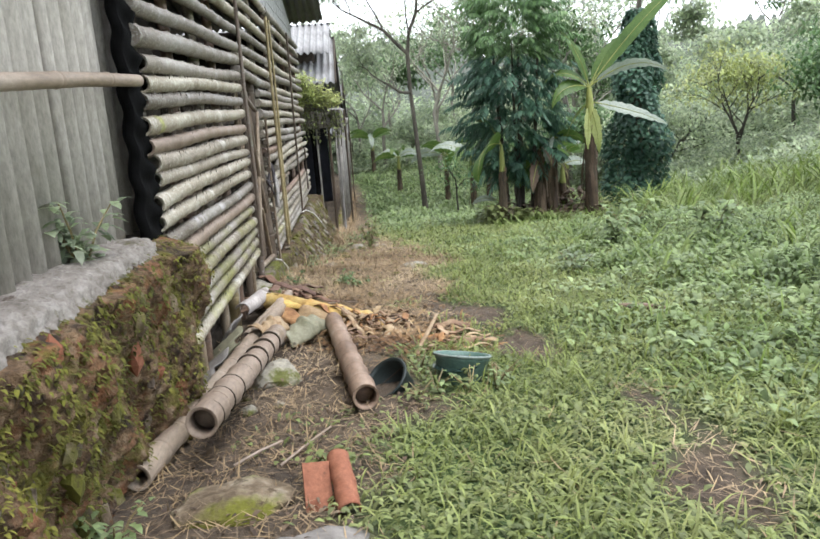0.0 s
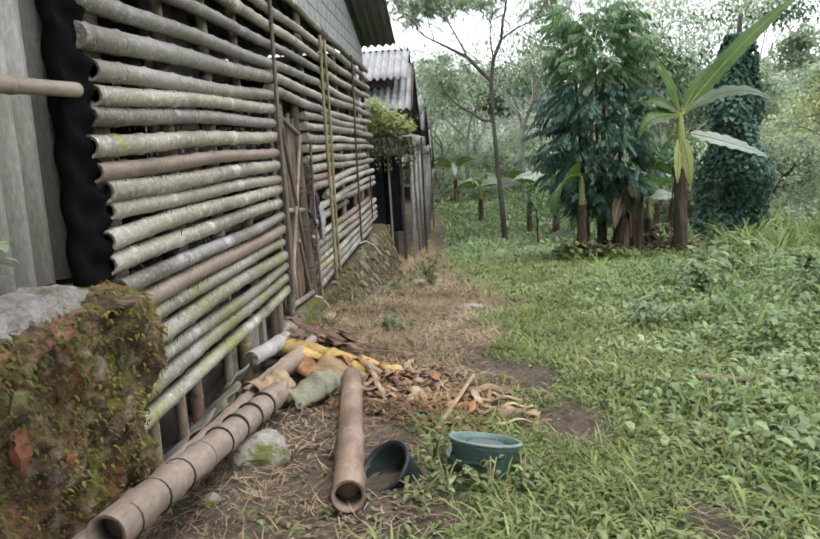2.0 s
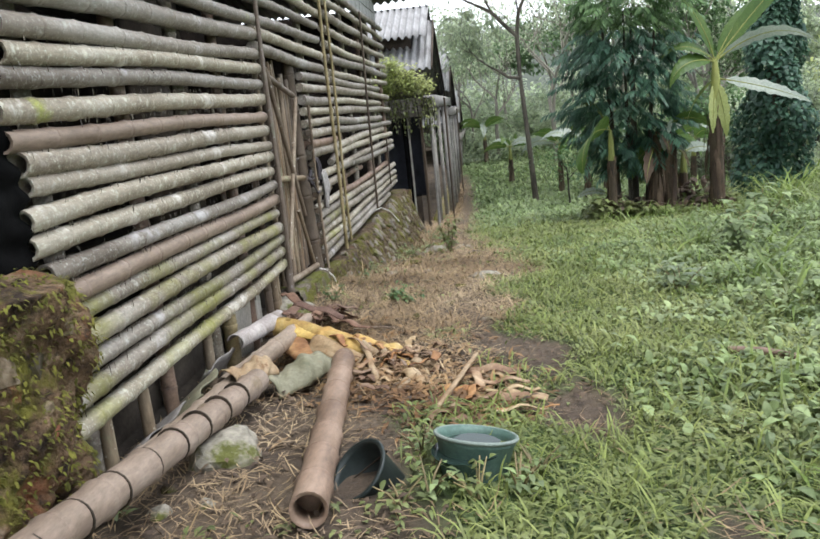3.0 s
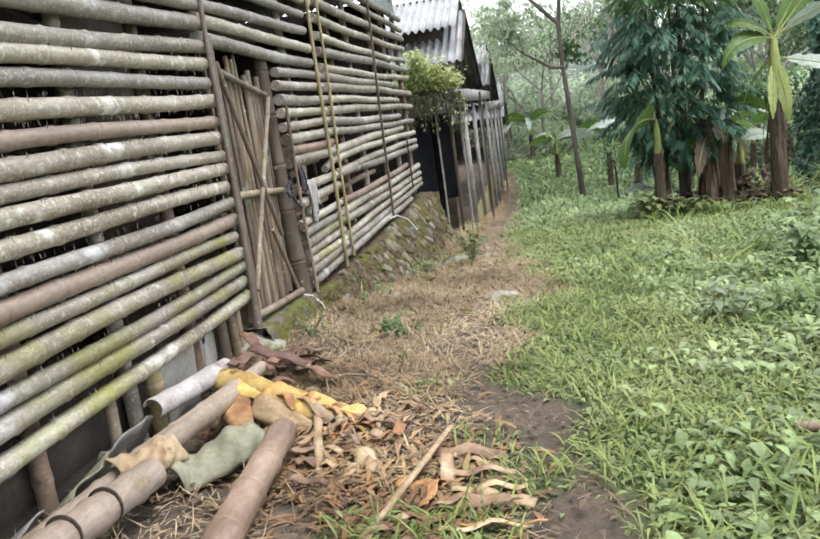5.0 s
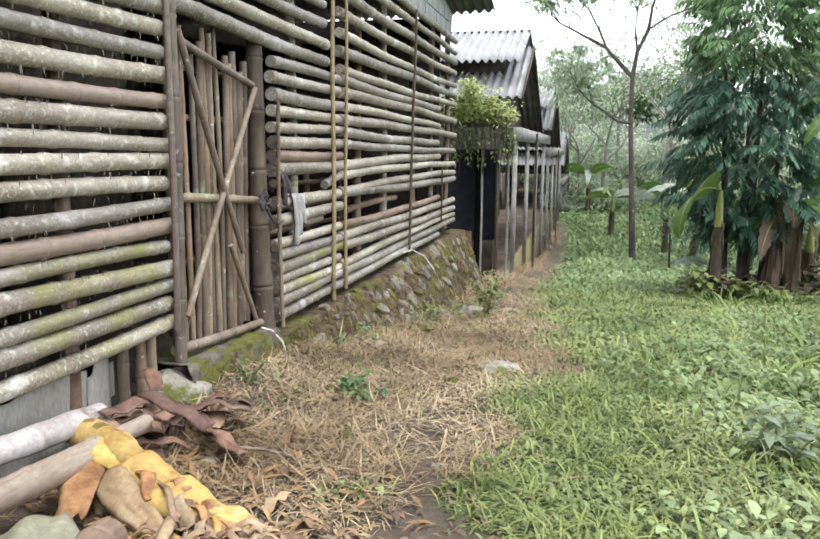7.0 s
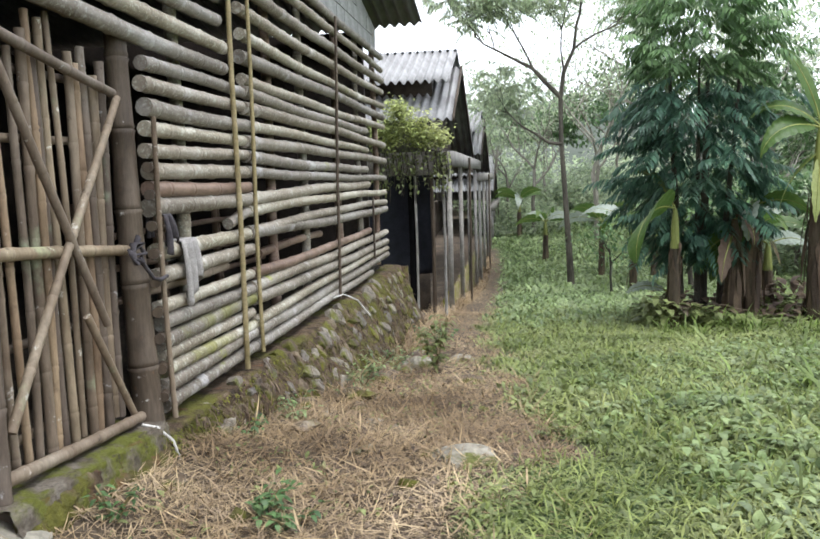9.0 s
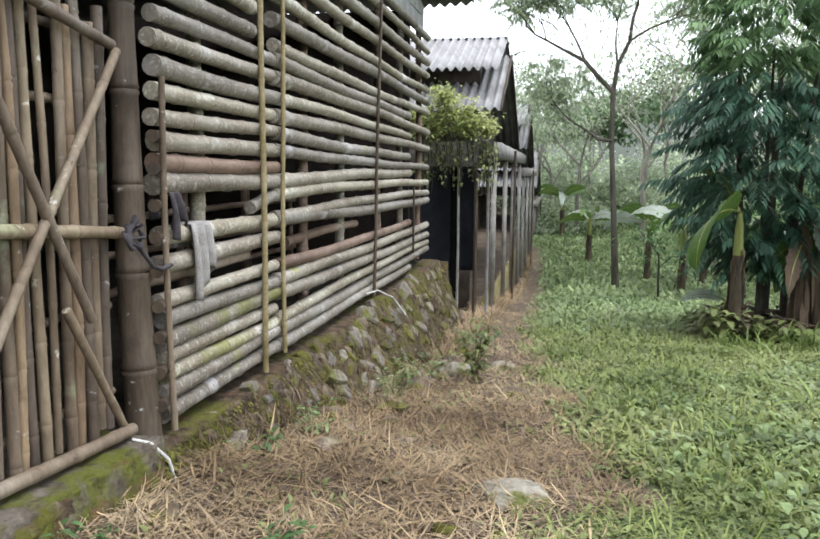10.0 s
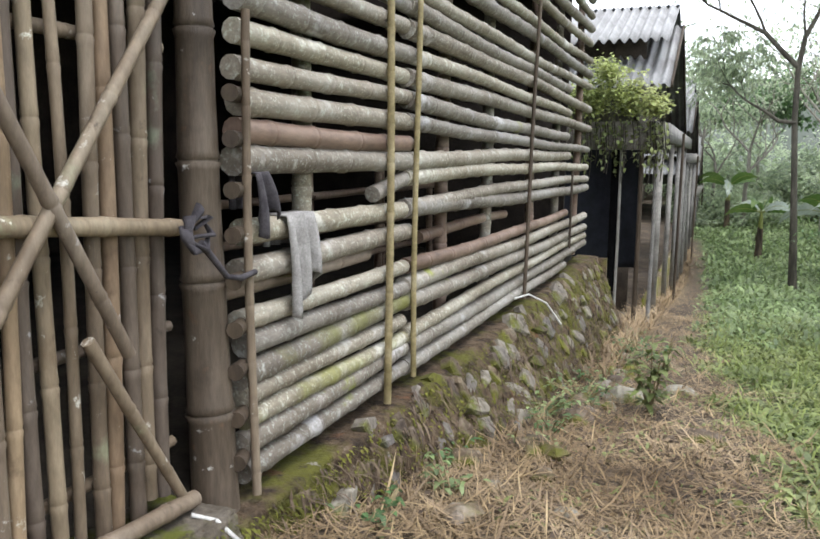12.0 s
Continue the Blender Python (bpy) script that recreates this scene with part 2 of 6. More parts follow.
M["hose"] = material("white_hose", [(0.3, (0.45, 0.43, 0.4)), (0.7, (0.62, 0.6, 0.56))], 10, 0.6)
M["bark"] = material("grey_bark", [(0.3, (0.035, 0.032, 0.025)), (0.7, (0.11, 0.1, 0.08))], 6, 0.95, 0.8, 20, "object", 0.2, (), (1, 1, 0.25), depth=0.03)
# bark of the far trees, lightened by distance haze put in the colour
M["bark_hazed"] = material("hazed_grey_bark", [(0.3, (0.13, 0.12, 0.1)), (0.7, (0.3, 0.28, 0.24))], 6, 0.95, 0.8, 20, "object", 0.2, (), (1, 1, 0.25), depth=0.03)
M["banana_trunk"] = material("banana_trunk", [(0.3, (0.03, 0.024, 0.017)), (0.5, (0.085, 0.065, 0.043)), (0.75, (0.17, 0.135, 0.09))], 5, 0.85, 0.6, 25, "object", 0.2, (), (1, 1, 0.25), depth=0.02)
M["banana_green"] = material("banana_pseudostem", [(0.3, (0.13, 0.15, 0.035)), (0.7, (0.3, 0.31, 0.09))], 4, 0.5, 0.2, 30, "", 0, (), (1, 1, 0.2))


def leafy(name, low, mid, high, trans=0.35, rough=0.5):
    return material(name, [(0.3, low), (0.5, mid), (0.72, high)], 0.9, rough, 0, 30, "island", 0.35, (), (1, 1, 1), 0.0, trans)


M["weed"] = leafy("weed_leaves", (0.113, 0.148, 0.05), (0.2, 0.242, 0.09), (0.293, 0.322, 0.142))
M["broad"] = leafy("creeper_leaves", (0.145, 0.205, 0.085), (0.23, 0.3, 0.135), (0.34, 0.4, 0.21))
M["grass"] = leafy("grass_blades", (0.132, 0.17, 0.042), (0.225, 0.267, 0.083), (0.325, 0.347, 0.14))
M["tallgrass"] = leafy("tall_grass_blades", (0.095, 0.152, 0.033), (0.171, 0.237, 0.058), (0.266, 0.294, 0.143))
M["straw"] = leafy("dry_straw", (0.125, 0.083, 0.043), (0.275, 0.2, 0.118), (0.47, 0.37, 0.24), 0.1, 0.8)
M["litter"] = leafy("banana_litter", (0.1, 0.05, 0.025), (0.21, 0.125, 0.06), (0.34, 0.245, 0.14), 0.1, 0.8)
M["fibre"] = leafy("dry_fibre", (0.08, 0.068, 0.05), (0.15, 0.132, 0.105), (0.24, 0.22, 0.19), 0.1, 0.8)
M["moss"] = leafy("wall_moss", (0.06, 0.065, 0.012), (0.115, 0.115, 0.02), (0.18, 0.165, 0.035), 0.1, 0.9)
M["darkleaf"] = leafy("dark_green_leaves", (0.042, 0.095, 0.063), (0.08, 0.158, 0.105), (0.14, 0.225, 0.155), 0.45, 0.4)
M["midleaf"] = leafy("green_leaves", (0.064, 0.127, 0.044), (0.113, 0.197, 0.078), (0.197, 0.282, 0.131), 0.35)
# paled to carry distance haze; grey-green weeds nearby share it
M["pale_hazed_leaf"] = leafy("pale_hazed_green_leaves", (0.25, 0.325, 0.19), (0.4, 0.47, 0.32), (0.54, 0.585, 0.44), 0.6)
M["yellowleaf"] = leafy("yellow_green_leaves", (0.24, 0.29, 0.09), (0.37, 0.42, 0.16), (0.5, 0.52, 0.26), 0.4)
M["bananaleaf"] = leafy("banana_leaf", (0.045, 0.092, 0.022), (0.082, 0.145, 0.035), (0.14, 0.2, 0.058), 0.4, 0.4)
M["bananapale"] = leafy("pale_banana_leaf", (0.2, 0.25, 0.2), (0.3, 0.35, 0.3), (0.4, 0.44, 0.38), 0.35, 0.35)
M["deadleaf"] = leafy("dead_banana_leaf", (0.053, 0.036, 0.025), (0.112, 0.080, 0.055), (0.188, 0.144, 0.102), 0.15, 0.8)

# ground: bare earth, straw and green, told apart by where people walk
gm = bpy.data.materials.new("ground_soil")
gm.use_nodes = True
nt = gm.node_tree
soil = ramp(nt, noised(nt, 1.4, 6), [(0.3, (0.042, 0.031, 0.022)), (0.5, (0.078, 0.058, 0.041)), (0.7, (0.13, 0.1, 0.07))])
litter = ramp(nt, noised(nt, 26, 5, 0.75), [(0.3, (0.55, 0.52, 0.5)), (0.62, (1.25, 1.2, 1.1))])
soil = mixed(nt, 0.9, soil, litter, "MULTIPLY")
green = ramp(nt, noised(nt, 9, 6, 0.7), [(0.32, (0.03, 0.045, 0.013)), (0.5, (0.06, 0.095, 0.026)), (0.7, (0.11, 0.15, 0.045))])
att = nt.nodes.new("ShaderNodeAttribute")
att.attribute_name = "green"
nt.links.new(mixed(nt, att.outputs["Fac"], soil, green), nt.nodes["Principled BSDF"].inputs["Base Color"])
nt.nodes["Principled BSDF"].inputs["Roughness"].default_value = 0.95
bp = nt.nodes.new("ShaderNodeBump")
bp.inputs["Strength"].default_value, bp.inputs["Distance"].default_value = 0.9, 0.03
nt.links.new(noised(nt, 18, 6, 0.75), bp.inputs["Height"])
nt.links.new(bp.outputs[0], nt.nodes["Principled BSDF"].inputs["Normal"])
M["ground"] = gm

# ---- builders ----
UP = Vector((0, 0, 1))


def smooth(a, b, x):
    t = np.clip((x - a) / (b - a), 0, 1)
    return t * t * (3 - 2 * t)


FALL = ((-14, 0.86), (-6, 0.4), (-2, 0.166), (0, 0.04), (2, -0.13), (5, -0.47), (10, -0.99), (15, -1.5), (19, -1.9), (22, -2.12), (25, -2.2), (28, -2.1), (36, -1.5), (48, -0.4), (60, 0.3))


def height(x, y):
    """The ground: it falls gently ahead, with a bank on the open side."""
    x, y = np.asarray(x, float), np.asarray(y, float)
    yy = np.clip(y, -14, 60)
    z = np.interp(yy, [p[0] for p in FALL], [p[1] for p in FALL])
    z = z + 2.2 * smooth(7.2, 19, x - 0.10 * np.clip(y, 0, 60)) * smooth(-14, 2, y)
    z = z + 0.11 * np.exp(-((x - 0.1) / 0.42) ** 2) * smooth(-1.9, -1.1, y) * smooth(0.9, 0.0, y)
    return z + 0.025 * np.sin(x * 2.1 + y * 0.7) * np.sin(y * 1.7 - x * 0.4) + 0.012 * np.sin(x * 6.3) * np.sin(y * 5.1 + x)


BORDER = ((-14, 0.6), (-8, 0.9), (-6.2, 1.15), (-5, 1.25), (-4, 1.55), (-3.2, 1.75), (-2.4, 1.55), (-1.5, 1.75), (-0.5, 1.85), (0.6, 2.2), (1.8, 2.1), (2.8, 1.85), (7.5, 1.5), (20, 1.5), (30, 1.1), (35, 0.3), (40, -1), (60, -2))
TRAIL = ((-14, 2.4), (-7, 2.45), (-6, 2.5), (-5, 2.4), (-4, 2.15), (-3, 1.95), (-2, 1.6), (-1, 1.4), (60, 1.2))


def greenness(x, y):
    """0 on bare ground and straw, 1 where things grow."""
    x, y = np.asarray(x, float), np.asarray(y, float)
    wob = 0.16 * np.sin(y * 3.1 + x * 1.3) + 0.1 * np.sin(y * 7.7 + 1) + 0.07 * np.sin(x * 9 + y * 4)
    b = np.interp(y, [p[0] for p in BORDER], [p[1] for p in BORDER])
    g = smooth(-0.22, 0.22, x - b + wob)
    tr = np.abs(x - np.interp(y, [p[0] for p in TRAIL], [p[1] for p in TRAIL]) + 0.4 * wob)
    on = smooth(0.05 + 0.1 * smooth(-3.6, -2.8, y), 0.3 + 0.1 * smooth(-3.6, -2.8, y), tr + 0.1 * np.sin(y * 5) + 0.12 * smooth(-3.2, -5.0, y) * (1 + np.sin(y * 2.3)))
    return g * np.where(y < -0.8, on, 1)


def mesh_object(name, verts, faces, mat, parent=None, label="", shade=True):
    me = bpy.data.meshes.new(name)
    me.from_pydata(verts, [], faces)
    me.materials.append(mat)
    if shade:
        me.polygons.foreach_set("use_smooth", [True] * len(me.polygons))
    ob = new(name, me)
    if parent:
        ob.parent = parent
    if label:
        tagged(ob, label)
    return ob


class Shape:
    """Collects the verts and faces of one mesh."""

    def __init__(self):
        self.v, self.f = [], []

    def tube(self, pts, radii, sides=10, caps=True, wall=0.0, squash=1.0):
        pts = [Vector(p) for p in pts]
        n = len(pts)
        base = len(self.v)
        prev = None
        rings = []
        for i, p in enumerate(pts):
            d = (pts[min(i + 1, n - 1)] - pts[max(i - 1, 0)]).normalized()
            if prev is None:
                a = d.cross(UP if abs(d.z) < 0.9 else Vector((1, 0, 0))).normalized()
            else:
                a = (prev - d * prev.dot(d)).normalized()
            prev = a
            b = d.cross(a)
            r = radii[i] if hasattr(radii, "__len__") else radii
            rings.append((p, a, b, r))
        for p, a, b, r in rings:
            for k in range(sides):
                t = 2 * math.pi * k / sides
                self.v.append(tuple(p + a * (r * math.cos(t)) + b * (r * squash * math.sin(t))))
        for i in range(n - 1):
            for k in range(sides):
                q = (k + 1) % sides
                self.f.append((base + i * sides + k, base + i * sides + q, base + (i + 1) * sides + q, base + (i + 1) * sides + k))
        if wall:
            for i, sgn in ((0, 1), (n - 1, -1)):
                p, a, b, r = rings[i]
                d = (pts[1] - pts[0]).normalized() if i == 0 else (pts[-1] - pts[-2]).normalized()
                o = len(self.v)
                self.v += self.v[base + i * sides:base + (i + 1) * sides]
                s0 = len(self.v)
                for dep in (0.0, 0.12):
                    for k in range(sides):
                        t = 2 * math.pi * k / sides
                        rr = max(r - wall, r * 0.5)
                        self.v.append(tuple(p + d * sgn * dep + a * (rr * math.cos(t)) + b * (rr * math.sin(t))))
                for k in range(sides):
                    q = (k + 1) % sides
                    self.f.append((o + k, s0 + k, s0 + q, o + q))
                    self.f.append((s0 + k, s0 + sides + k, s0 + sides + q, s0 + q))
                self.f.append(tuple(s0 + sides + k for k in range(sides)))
        elif caps:
            c0 = len(self.v)
            self.v += self.v[base:base + sides] + self.v[base + (n - 1) * sides:base + n * sides]
            self.f.append(tuple(c0 + k for k in reversed(range(sides))))
            self.f.append(tuple(c0 + sides + k for k in range(sides)))
        return self

    def box(self, x0, x1, y0, y1, z0, z1, m=None):
        b = len(self.v)
        for x in (x0, x1):
            for y in (y0, y1):
                for z in (z0, z1):
                    p = Vector((x, y, z))
                    self.v.append(tuple(m @ p if m else p))
        for f in ((0, 1, 3, 2), (4, 6, 7, 5), (0, 4, 5, 1), (2, 3, 7, 6), (0, 2, 6, 4), (1, 5, 7, 3)):
            self.f.append(tuple(b + k for k in f))
        return self

    def grid(self, fn, nu, nv):
        b = len(self.v)
        for i in range(nu + 1):
            for j in range(nv + 1):
                self.v.append(tuple(fn(i / nu, j / nv)))
        for i in range(nu):
            for j in range(nv):
                a = b + i * (nv + 1) + j
                self.f.append((a, a + nv + 1, a + nv + 2, a + 1))
        return self

    def make(self, name, mat, parent=None, label="", shade=True):
        return mesh_object(name, self.v, self.f, M[mat], parent, label, shade)


def solid(ob, thick, offset=0):
    m = ob.modifiers.new("thickness", "SOLIDIFY")
    m.thickness, m.offset = thick, offset
    return ob


def group_of(name, label, category, at=(0, 0, 0), group="", kind=""):
    e = new(name)
    e.location = at
    e.empty_display_size = 0.1
    return tagged(e, label, category, group, kind)


def culm(sh, a, b, r, seed, gap=0.36, bend=0.015, sides=10, taper=0.9, wall=0.0):
    """A bamboo culm from a to b, with swollen nodes and a slight bend."""
    rd = random.Random(seed)
    a, b = Vector(a), Vector(b)
    d = b - a
    ln = d.length
    side = d.normalized().cross(UP if abs(d.normalized().z) < 0.9 else Vector((1, 0, 0))).normalized()
    up = side.cross(d.normalized())
    ph, ph2 = rd.uniform(0, 6), rd.uniform(0, 6)
    stops, rad = [0.0], [r]
    s = rd.uniform(0.08, gap)
    while s < ln - 0.05:
        for e, k in ((-0.03, 0.99), (-0.008, 1.11), (-0.001, 0.97), (0.004, 0.97), (0.01, 1.07), (0.032, 0.985)):
            stops.append(s + e)
            rad.append(r * k * (1 - (1 - taper) * s / ln))
        mid = s + gap * 0.5
        if mid < ln - 0.1:
            stops.append(mid)
            rad.append(r * 0.97 * (1 - (1 - taper) * mid / ln))
        s += gap * rd.uniform(0.85, 1.15)
    stops.append(ln)
    rad.append(r * taper)
    pts = []
    for t in stops:
        u = t / ln
        w = math.sin(math.pi * u) * bend * ln * 0.3
        pts.append(a + d * u + up * (w * math.sin(ph) + 0.006 * math.sin(t * 2.3 + ph2)) + side * (0.5 * w * math.cos(ph)))
    sh.tube(pts, rad, sides, True, wall)
    return sh


def blades(name, P, az, pitch, length, width, droop, mat, parent=None, label="", category="", kind="", fold=0.25):
    """Many leaves or blades as one mesh: base, two pairs of edge points and a tip each."""
    n = len(P)
    az, pitch, length, width, droop = [np.broadcast_to(np.asarray(q, float), (n,)) for q in (az, pitch, length, width, droop)]
    h = np.stack([np.cos(az), np.sin(az), np.zeros(n)], 1)
    s = np.stack([-np.sin(az), np.cos(az), np.zeros(n)], 1)
    V = np.zeros((n, 6, 3))

    def along(u):
        ang = pitch - droop * u * 0.5
        return (h * (np.cos(ang) * length * u)[:, None]) + np.array([0, 0, 1.0]) * (np.sin(ang) * length * u)[:, None]
    lift = np.array([0, 0, 1.0]) * (fold * width)[:, None]
    V[:, 0] = P
    p1, p2 = P + along(0.38), P + along(0.72)
    V[:, 1], V[:, 2] = p1 - s * (width * 0.5)[:, None] + lift, p1 + s * (width * 0.5)[:, None] + lift
    V[:, 3], V[:, 4] = p2 - s * (width * 0.36)[:, None] + lift * 0.6, p2 + s * (width * 0.36)[:, None] + lift * 0.6
    V[:, 5] = P + along(1.0)
    me = bpy.data.meshes.new(name)
    o = np.arange(n)[:, None] * 6
    loops = np.concatenate([o + np.array([0, 2, 1]), o + np.array([1, 2, 4, 3]), o + np.array([3, 4, 5])], 1).astype(np.int32).ravel()
    start = (np.arange(n)[:, None] * 10 + np.array([0, 3, 7])).astype(np.int32).ravel()
    me.vertices.add(n * 6)
    me.vertices.foreach_set("co", V.astype(np.float32).ravel())
    me.loops.add(n * 10)
    me.loops.foreach_set("vertex_index", loops)
    me.polygons.add(n * 3)
    me.polygons.foreach_set("loop_start", start)
    me.update(calc_edges=True)
    me.materials.append(M[mat])
    ob = new(name, me)
    if parent:
        ob.parent = parent
    return tagged(ob, label, category, "", kind)


def corrugated(sh, p0, along, down, n_waves, amp=0.022, per=8):
    """A wavy sheet from the corner p0: waves run across `along`, ridges go `down`."""
    p0, along, down = Vector(p0), Vector(along), Vector(down)
    nrm = along.cross(down).normalized()
    nu = n_waves * per
    sh.grid(lambda u, v: p0 + along * u + down * v + nrm * (amp * math.sin(u * n_waves * 2 * math.pi)), nu, 3)
    return sh

# ---- ground ----
gx = np.unique(np.concatenate([np.linspace(-400, -20, 12), np.linspace(-20, -2, 10), np.arange(-2, 5, 0.07), np.arange(5, 12, 0.25), np.linspace(12, 40, 20), np.linspace(40, 400, 14)]))
gy = np.unique(np.concatenate([np.linspace(-400, -20, 12), np.linspace(-20, -11, 6), np.arange(-11, 5, 0.07), np.arange(5, 14, 0.2), np.linspace(14, 60, 40), np.linspace(60, 400, 14)]))
GX, GY = np.meshgrid(gx, gy, indexing="ij")
GZ = height(GX, GY)
near = (GX > -1) & (GX < 5) & (GY < 6) & (GY > -11)
GZ = GZ + near * (1 - greenness(GX, GY)) * 0.012 * np.sin(GX * 31 + 3 * np.sin(GY * 17)) * np.sin(GY * 27 + 2 * np.sin(GX * 19))
ni, nj = GX.shape
idx = np.arange(ni * nj).reshape(ni, nj)
quads = np.stack([idx[:-1, :-1], idx[1:, :-1], idx[1:, 1:], idx[:-1, 1:]], -1).reshape(-1, 4)
ground = mesh_object("ground", np.stack([GX, GY, GZ], -1).reshape(-1, 3).tolist(), quads.tolist(), M["ground"])
tagged(ground, "sloping earth with weeds, straw and a trodden trail", "ground", kind="structure")
ca = ground.data.attributes.new("green", "FLOAT", "POINT")
ca.data.foreach_set("value", greenness(GX, GY).astype(np.float32).ravel())

# ---- bamboo shed: walls ----
wall = group_of("wall_bamboo", "shed wall of stacked weathered horizontal bamboo culms", "wall", kind="structure")


def wall_culm(y0, z0, y1, z1, r, seed, mat="bamboo", x=-0.05, hollow=0.0):
    return culm(Shape(), (x, y0, z0), (x, y1, z1), r, seed, wall=hollow).make("bamboo_culm", mat, wall)


LEFT = ((0.67, 0.66), (0.79, 0.77), (0.91, 0.87), (1.02, 0.98), (1.13, 1.10), (1.24, 1.22), (1.35, 1.34), (1.46, 1.46), (1.575, 1.58), (1.70, 1.68), (1.79, 1.81), (1.885, 1.92), (2.0, 2.06), (2.13, 2.18), (2.225, 2.31), (2.33, 2.42))
for k, (za, zb) in enumerate(LEFT):
    r = 0.049 + 0.006 * math.sin(k * 2.7)
    ya = -4.94 + 0.06 * math.sin(k * 5.1) if za > 1.5 else -4.9 + 0.05 * math.sin(k * 3.3)
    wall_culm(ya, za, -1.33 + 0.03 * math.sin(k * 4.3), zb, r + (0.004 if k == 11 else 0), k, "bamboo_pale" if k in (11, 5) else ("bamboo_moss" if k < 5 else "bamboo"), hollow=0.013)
# culms over the door and along the top
for k, (ya, za, yb, zb, r) in enumerate(((-5.0, 2.47, -1.36, 2.575, 0.06), (-1.4, 2.60, 1.40, 2.56, 0.05), (-1.38, 2.48, 1.36, 2.42, 0.052), (-5.0, 2.63, 1.3, 2.74, 0.048), (-5.0, 2.82, 1.3, 2.90, 0.045), (-5.0, 2.98, 1.6, 3.05, 0.05), (-5.0, 3.2, 2.0, 3.24, 0.045), (-5.0, 3.42, 2.0, 3.44, 0.045))):
    wall_culm(ya, za, yb, zb, r, 40 + k)
NEAR = (0.37, 0.475, 0.56, 0.645, 0.735, 0.835, 0.93, 1.115, 1.255, 1.50, 1.60, 1.71, 1.82, 1.94, 2.06, 2.18, 2.30)
for k, z in enumerate(NEAR):
    end = 1.72 + 0.05 * math.sin(k * 3.7) if k not in (9, 10) else 1.75
    wall_culm(0.155 + 0.02 * math.sin(k * 4.1), z, end, z + 0.012 * math.sin(k * 2.2), 0.055 if k == 9 else 0.047 + 0.005 * math.sin(k * 1.9), 60 + k, "bamboo_brown" if k == 10 else ("bamboo_moss" if k in (2, 4) else "bamboo"))
wall_culm(0.05, 1.04, 1.35, 1.045, 0.04, 81, "bamboo_pale", -0.11)
wall_culm(1.3, 1.34, 1.72, 1.42, 0.042, 82)
FAR = ((0.36, 6.4), (0.47, 7.7), (0.585, 7.72), (0.70, 7.7), (0.82, 7.68), (0.93, 6.4), (1.19, 7.7), (1.30, 7.7), (1.42, 7.66), (1.55, 6.4), (1.66, 7.7), (1.77, 6.3), (1.89, 7.72), (2.02, 6.4), (2.14, 7.7), (2.27, 6.35), (2.40, 7.7), (2.55, 7.68), (2.72, 7.7), (2.9, 7.66), (3.08, 7.7), (3.26, 7.7), (3.44, 7.7))
for k, (z, end) in enumerate(FAR):
    za = min(NEAR, key=lambda q: abs(q - z))
    za = za if abs(za - z) < 0.07 else z
    wall_culm(1.71 + 0.02 * math.sin(k * 2.9), za, end, z + 0.015 * math.sin(k * 1.7), 0.049 + 0.005 * math.sin(k * 2.3), 100 + k, "bamboo_brown" if k == 5 else "bamboo", -0.05)
wall_culm(2.2, 1.05, 4.2, 1.06, 0.04, 131, "bamboo_brown", -0.16)

# upright bamboo behind and lashings in front
for k, y in enumerate((-4.6, -3.7, -2.9, -2.1, 0.75, 2.6, 3.6, 5.1, 6.3, 7.5)):
    culm(Shape(), (-0.15, y, 0.35 if y > 0 else 0.15), (-0.15, y + 0.03, 3.75), 0.045, 150 + k, 0.3).make("upright_culm", "bamboo_brown" if k % 2 else "bamboo", wall)
for k, (y, z0, z1, r, lean, mat) in enumerate(((1.36, 0.28, 3.3, 0.021, 0.03, "tie"), (1.71, 0.33, 3.3, 0.017, 0.05, "tie"), (4.26, 0.34, 3.4, 0.017, 0.3, "bamboo_dark"), (6.4, 0.55, 1.4, 0.014, 0.0, "bamboo_dark"), (0.15, 0.3, 2.0, 0.017, -0.02, "bamboo_slat"), (-1.38, 0.62, 3.3, 0.02, 0.03, "bamboo_slat"))):
    culm(Shape(), (0.018, y, z0), (0.018, y + lean, z1), r, 170 + k, 0.22, 0.008, 8).make("lashing_cane", mat, wall)

# frayed culm ends stacked behind the near edge of the second panel
for k in range(9):
    culm(Shape(), (0.0, 0.06, 0.45 + 0.16 * k), (-0.03, 0.15, 0.45 + 0.16 * k), 0.03, 190 + k, 0.5).make("culm_stub", "bamboo_dark", wall)

# gable board, far end, back and roof of the shed
sh = Shape()
sh.v = [(-0.12, -5.2, 3.5), (-0.12, 7.7, 3.52), (-0.12, 7.75, 3.86), (-0.12, 1.2, 5.3), (-0.12, -5.2, 3.9), (-0.16, -5.2, 3.5), (-0.16, 7.7, 3.52), (-0.16, 7.75, 3.86), (-0.16, 1.2, 5.3), (-0.16, -5.2, 3.9)]
sh.f = [(0, 1, 2, 3, 4), (9, 8, 7, 6, 5), (0, 5, 6, 1), (1, 6, 7, 2), (2, 7, 8, 3), (3, 8, 9, 4), (4, 9, 5, 0)]
tagged(sh.make("wall_gable", "render", None, "", False), "plain grey board gable over the bamboo wall", "wall", kind="structure")
# unseen back and end walls, added to shut light out of the shed
sh = Shape()
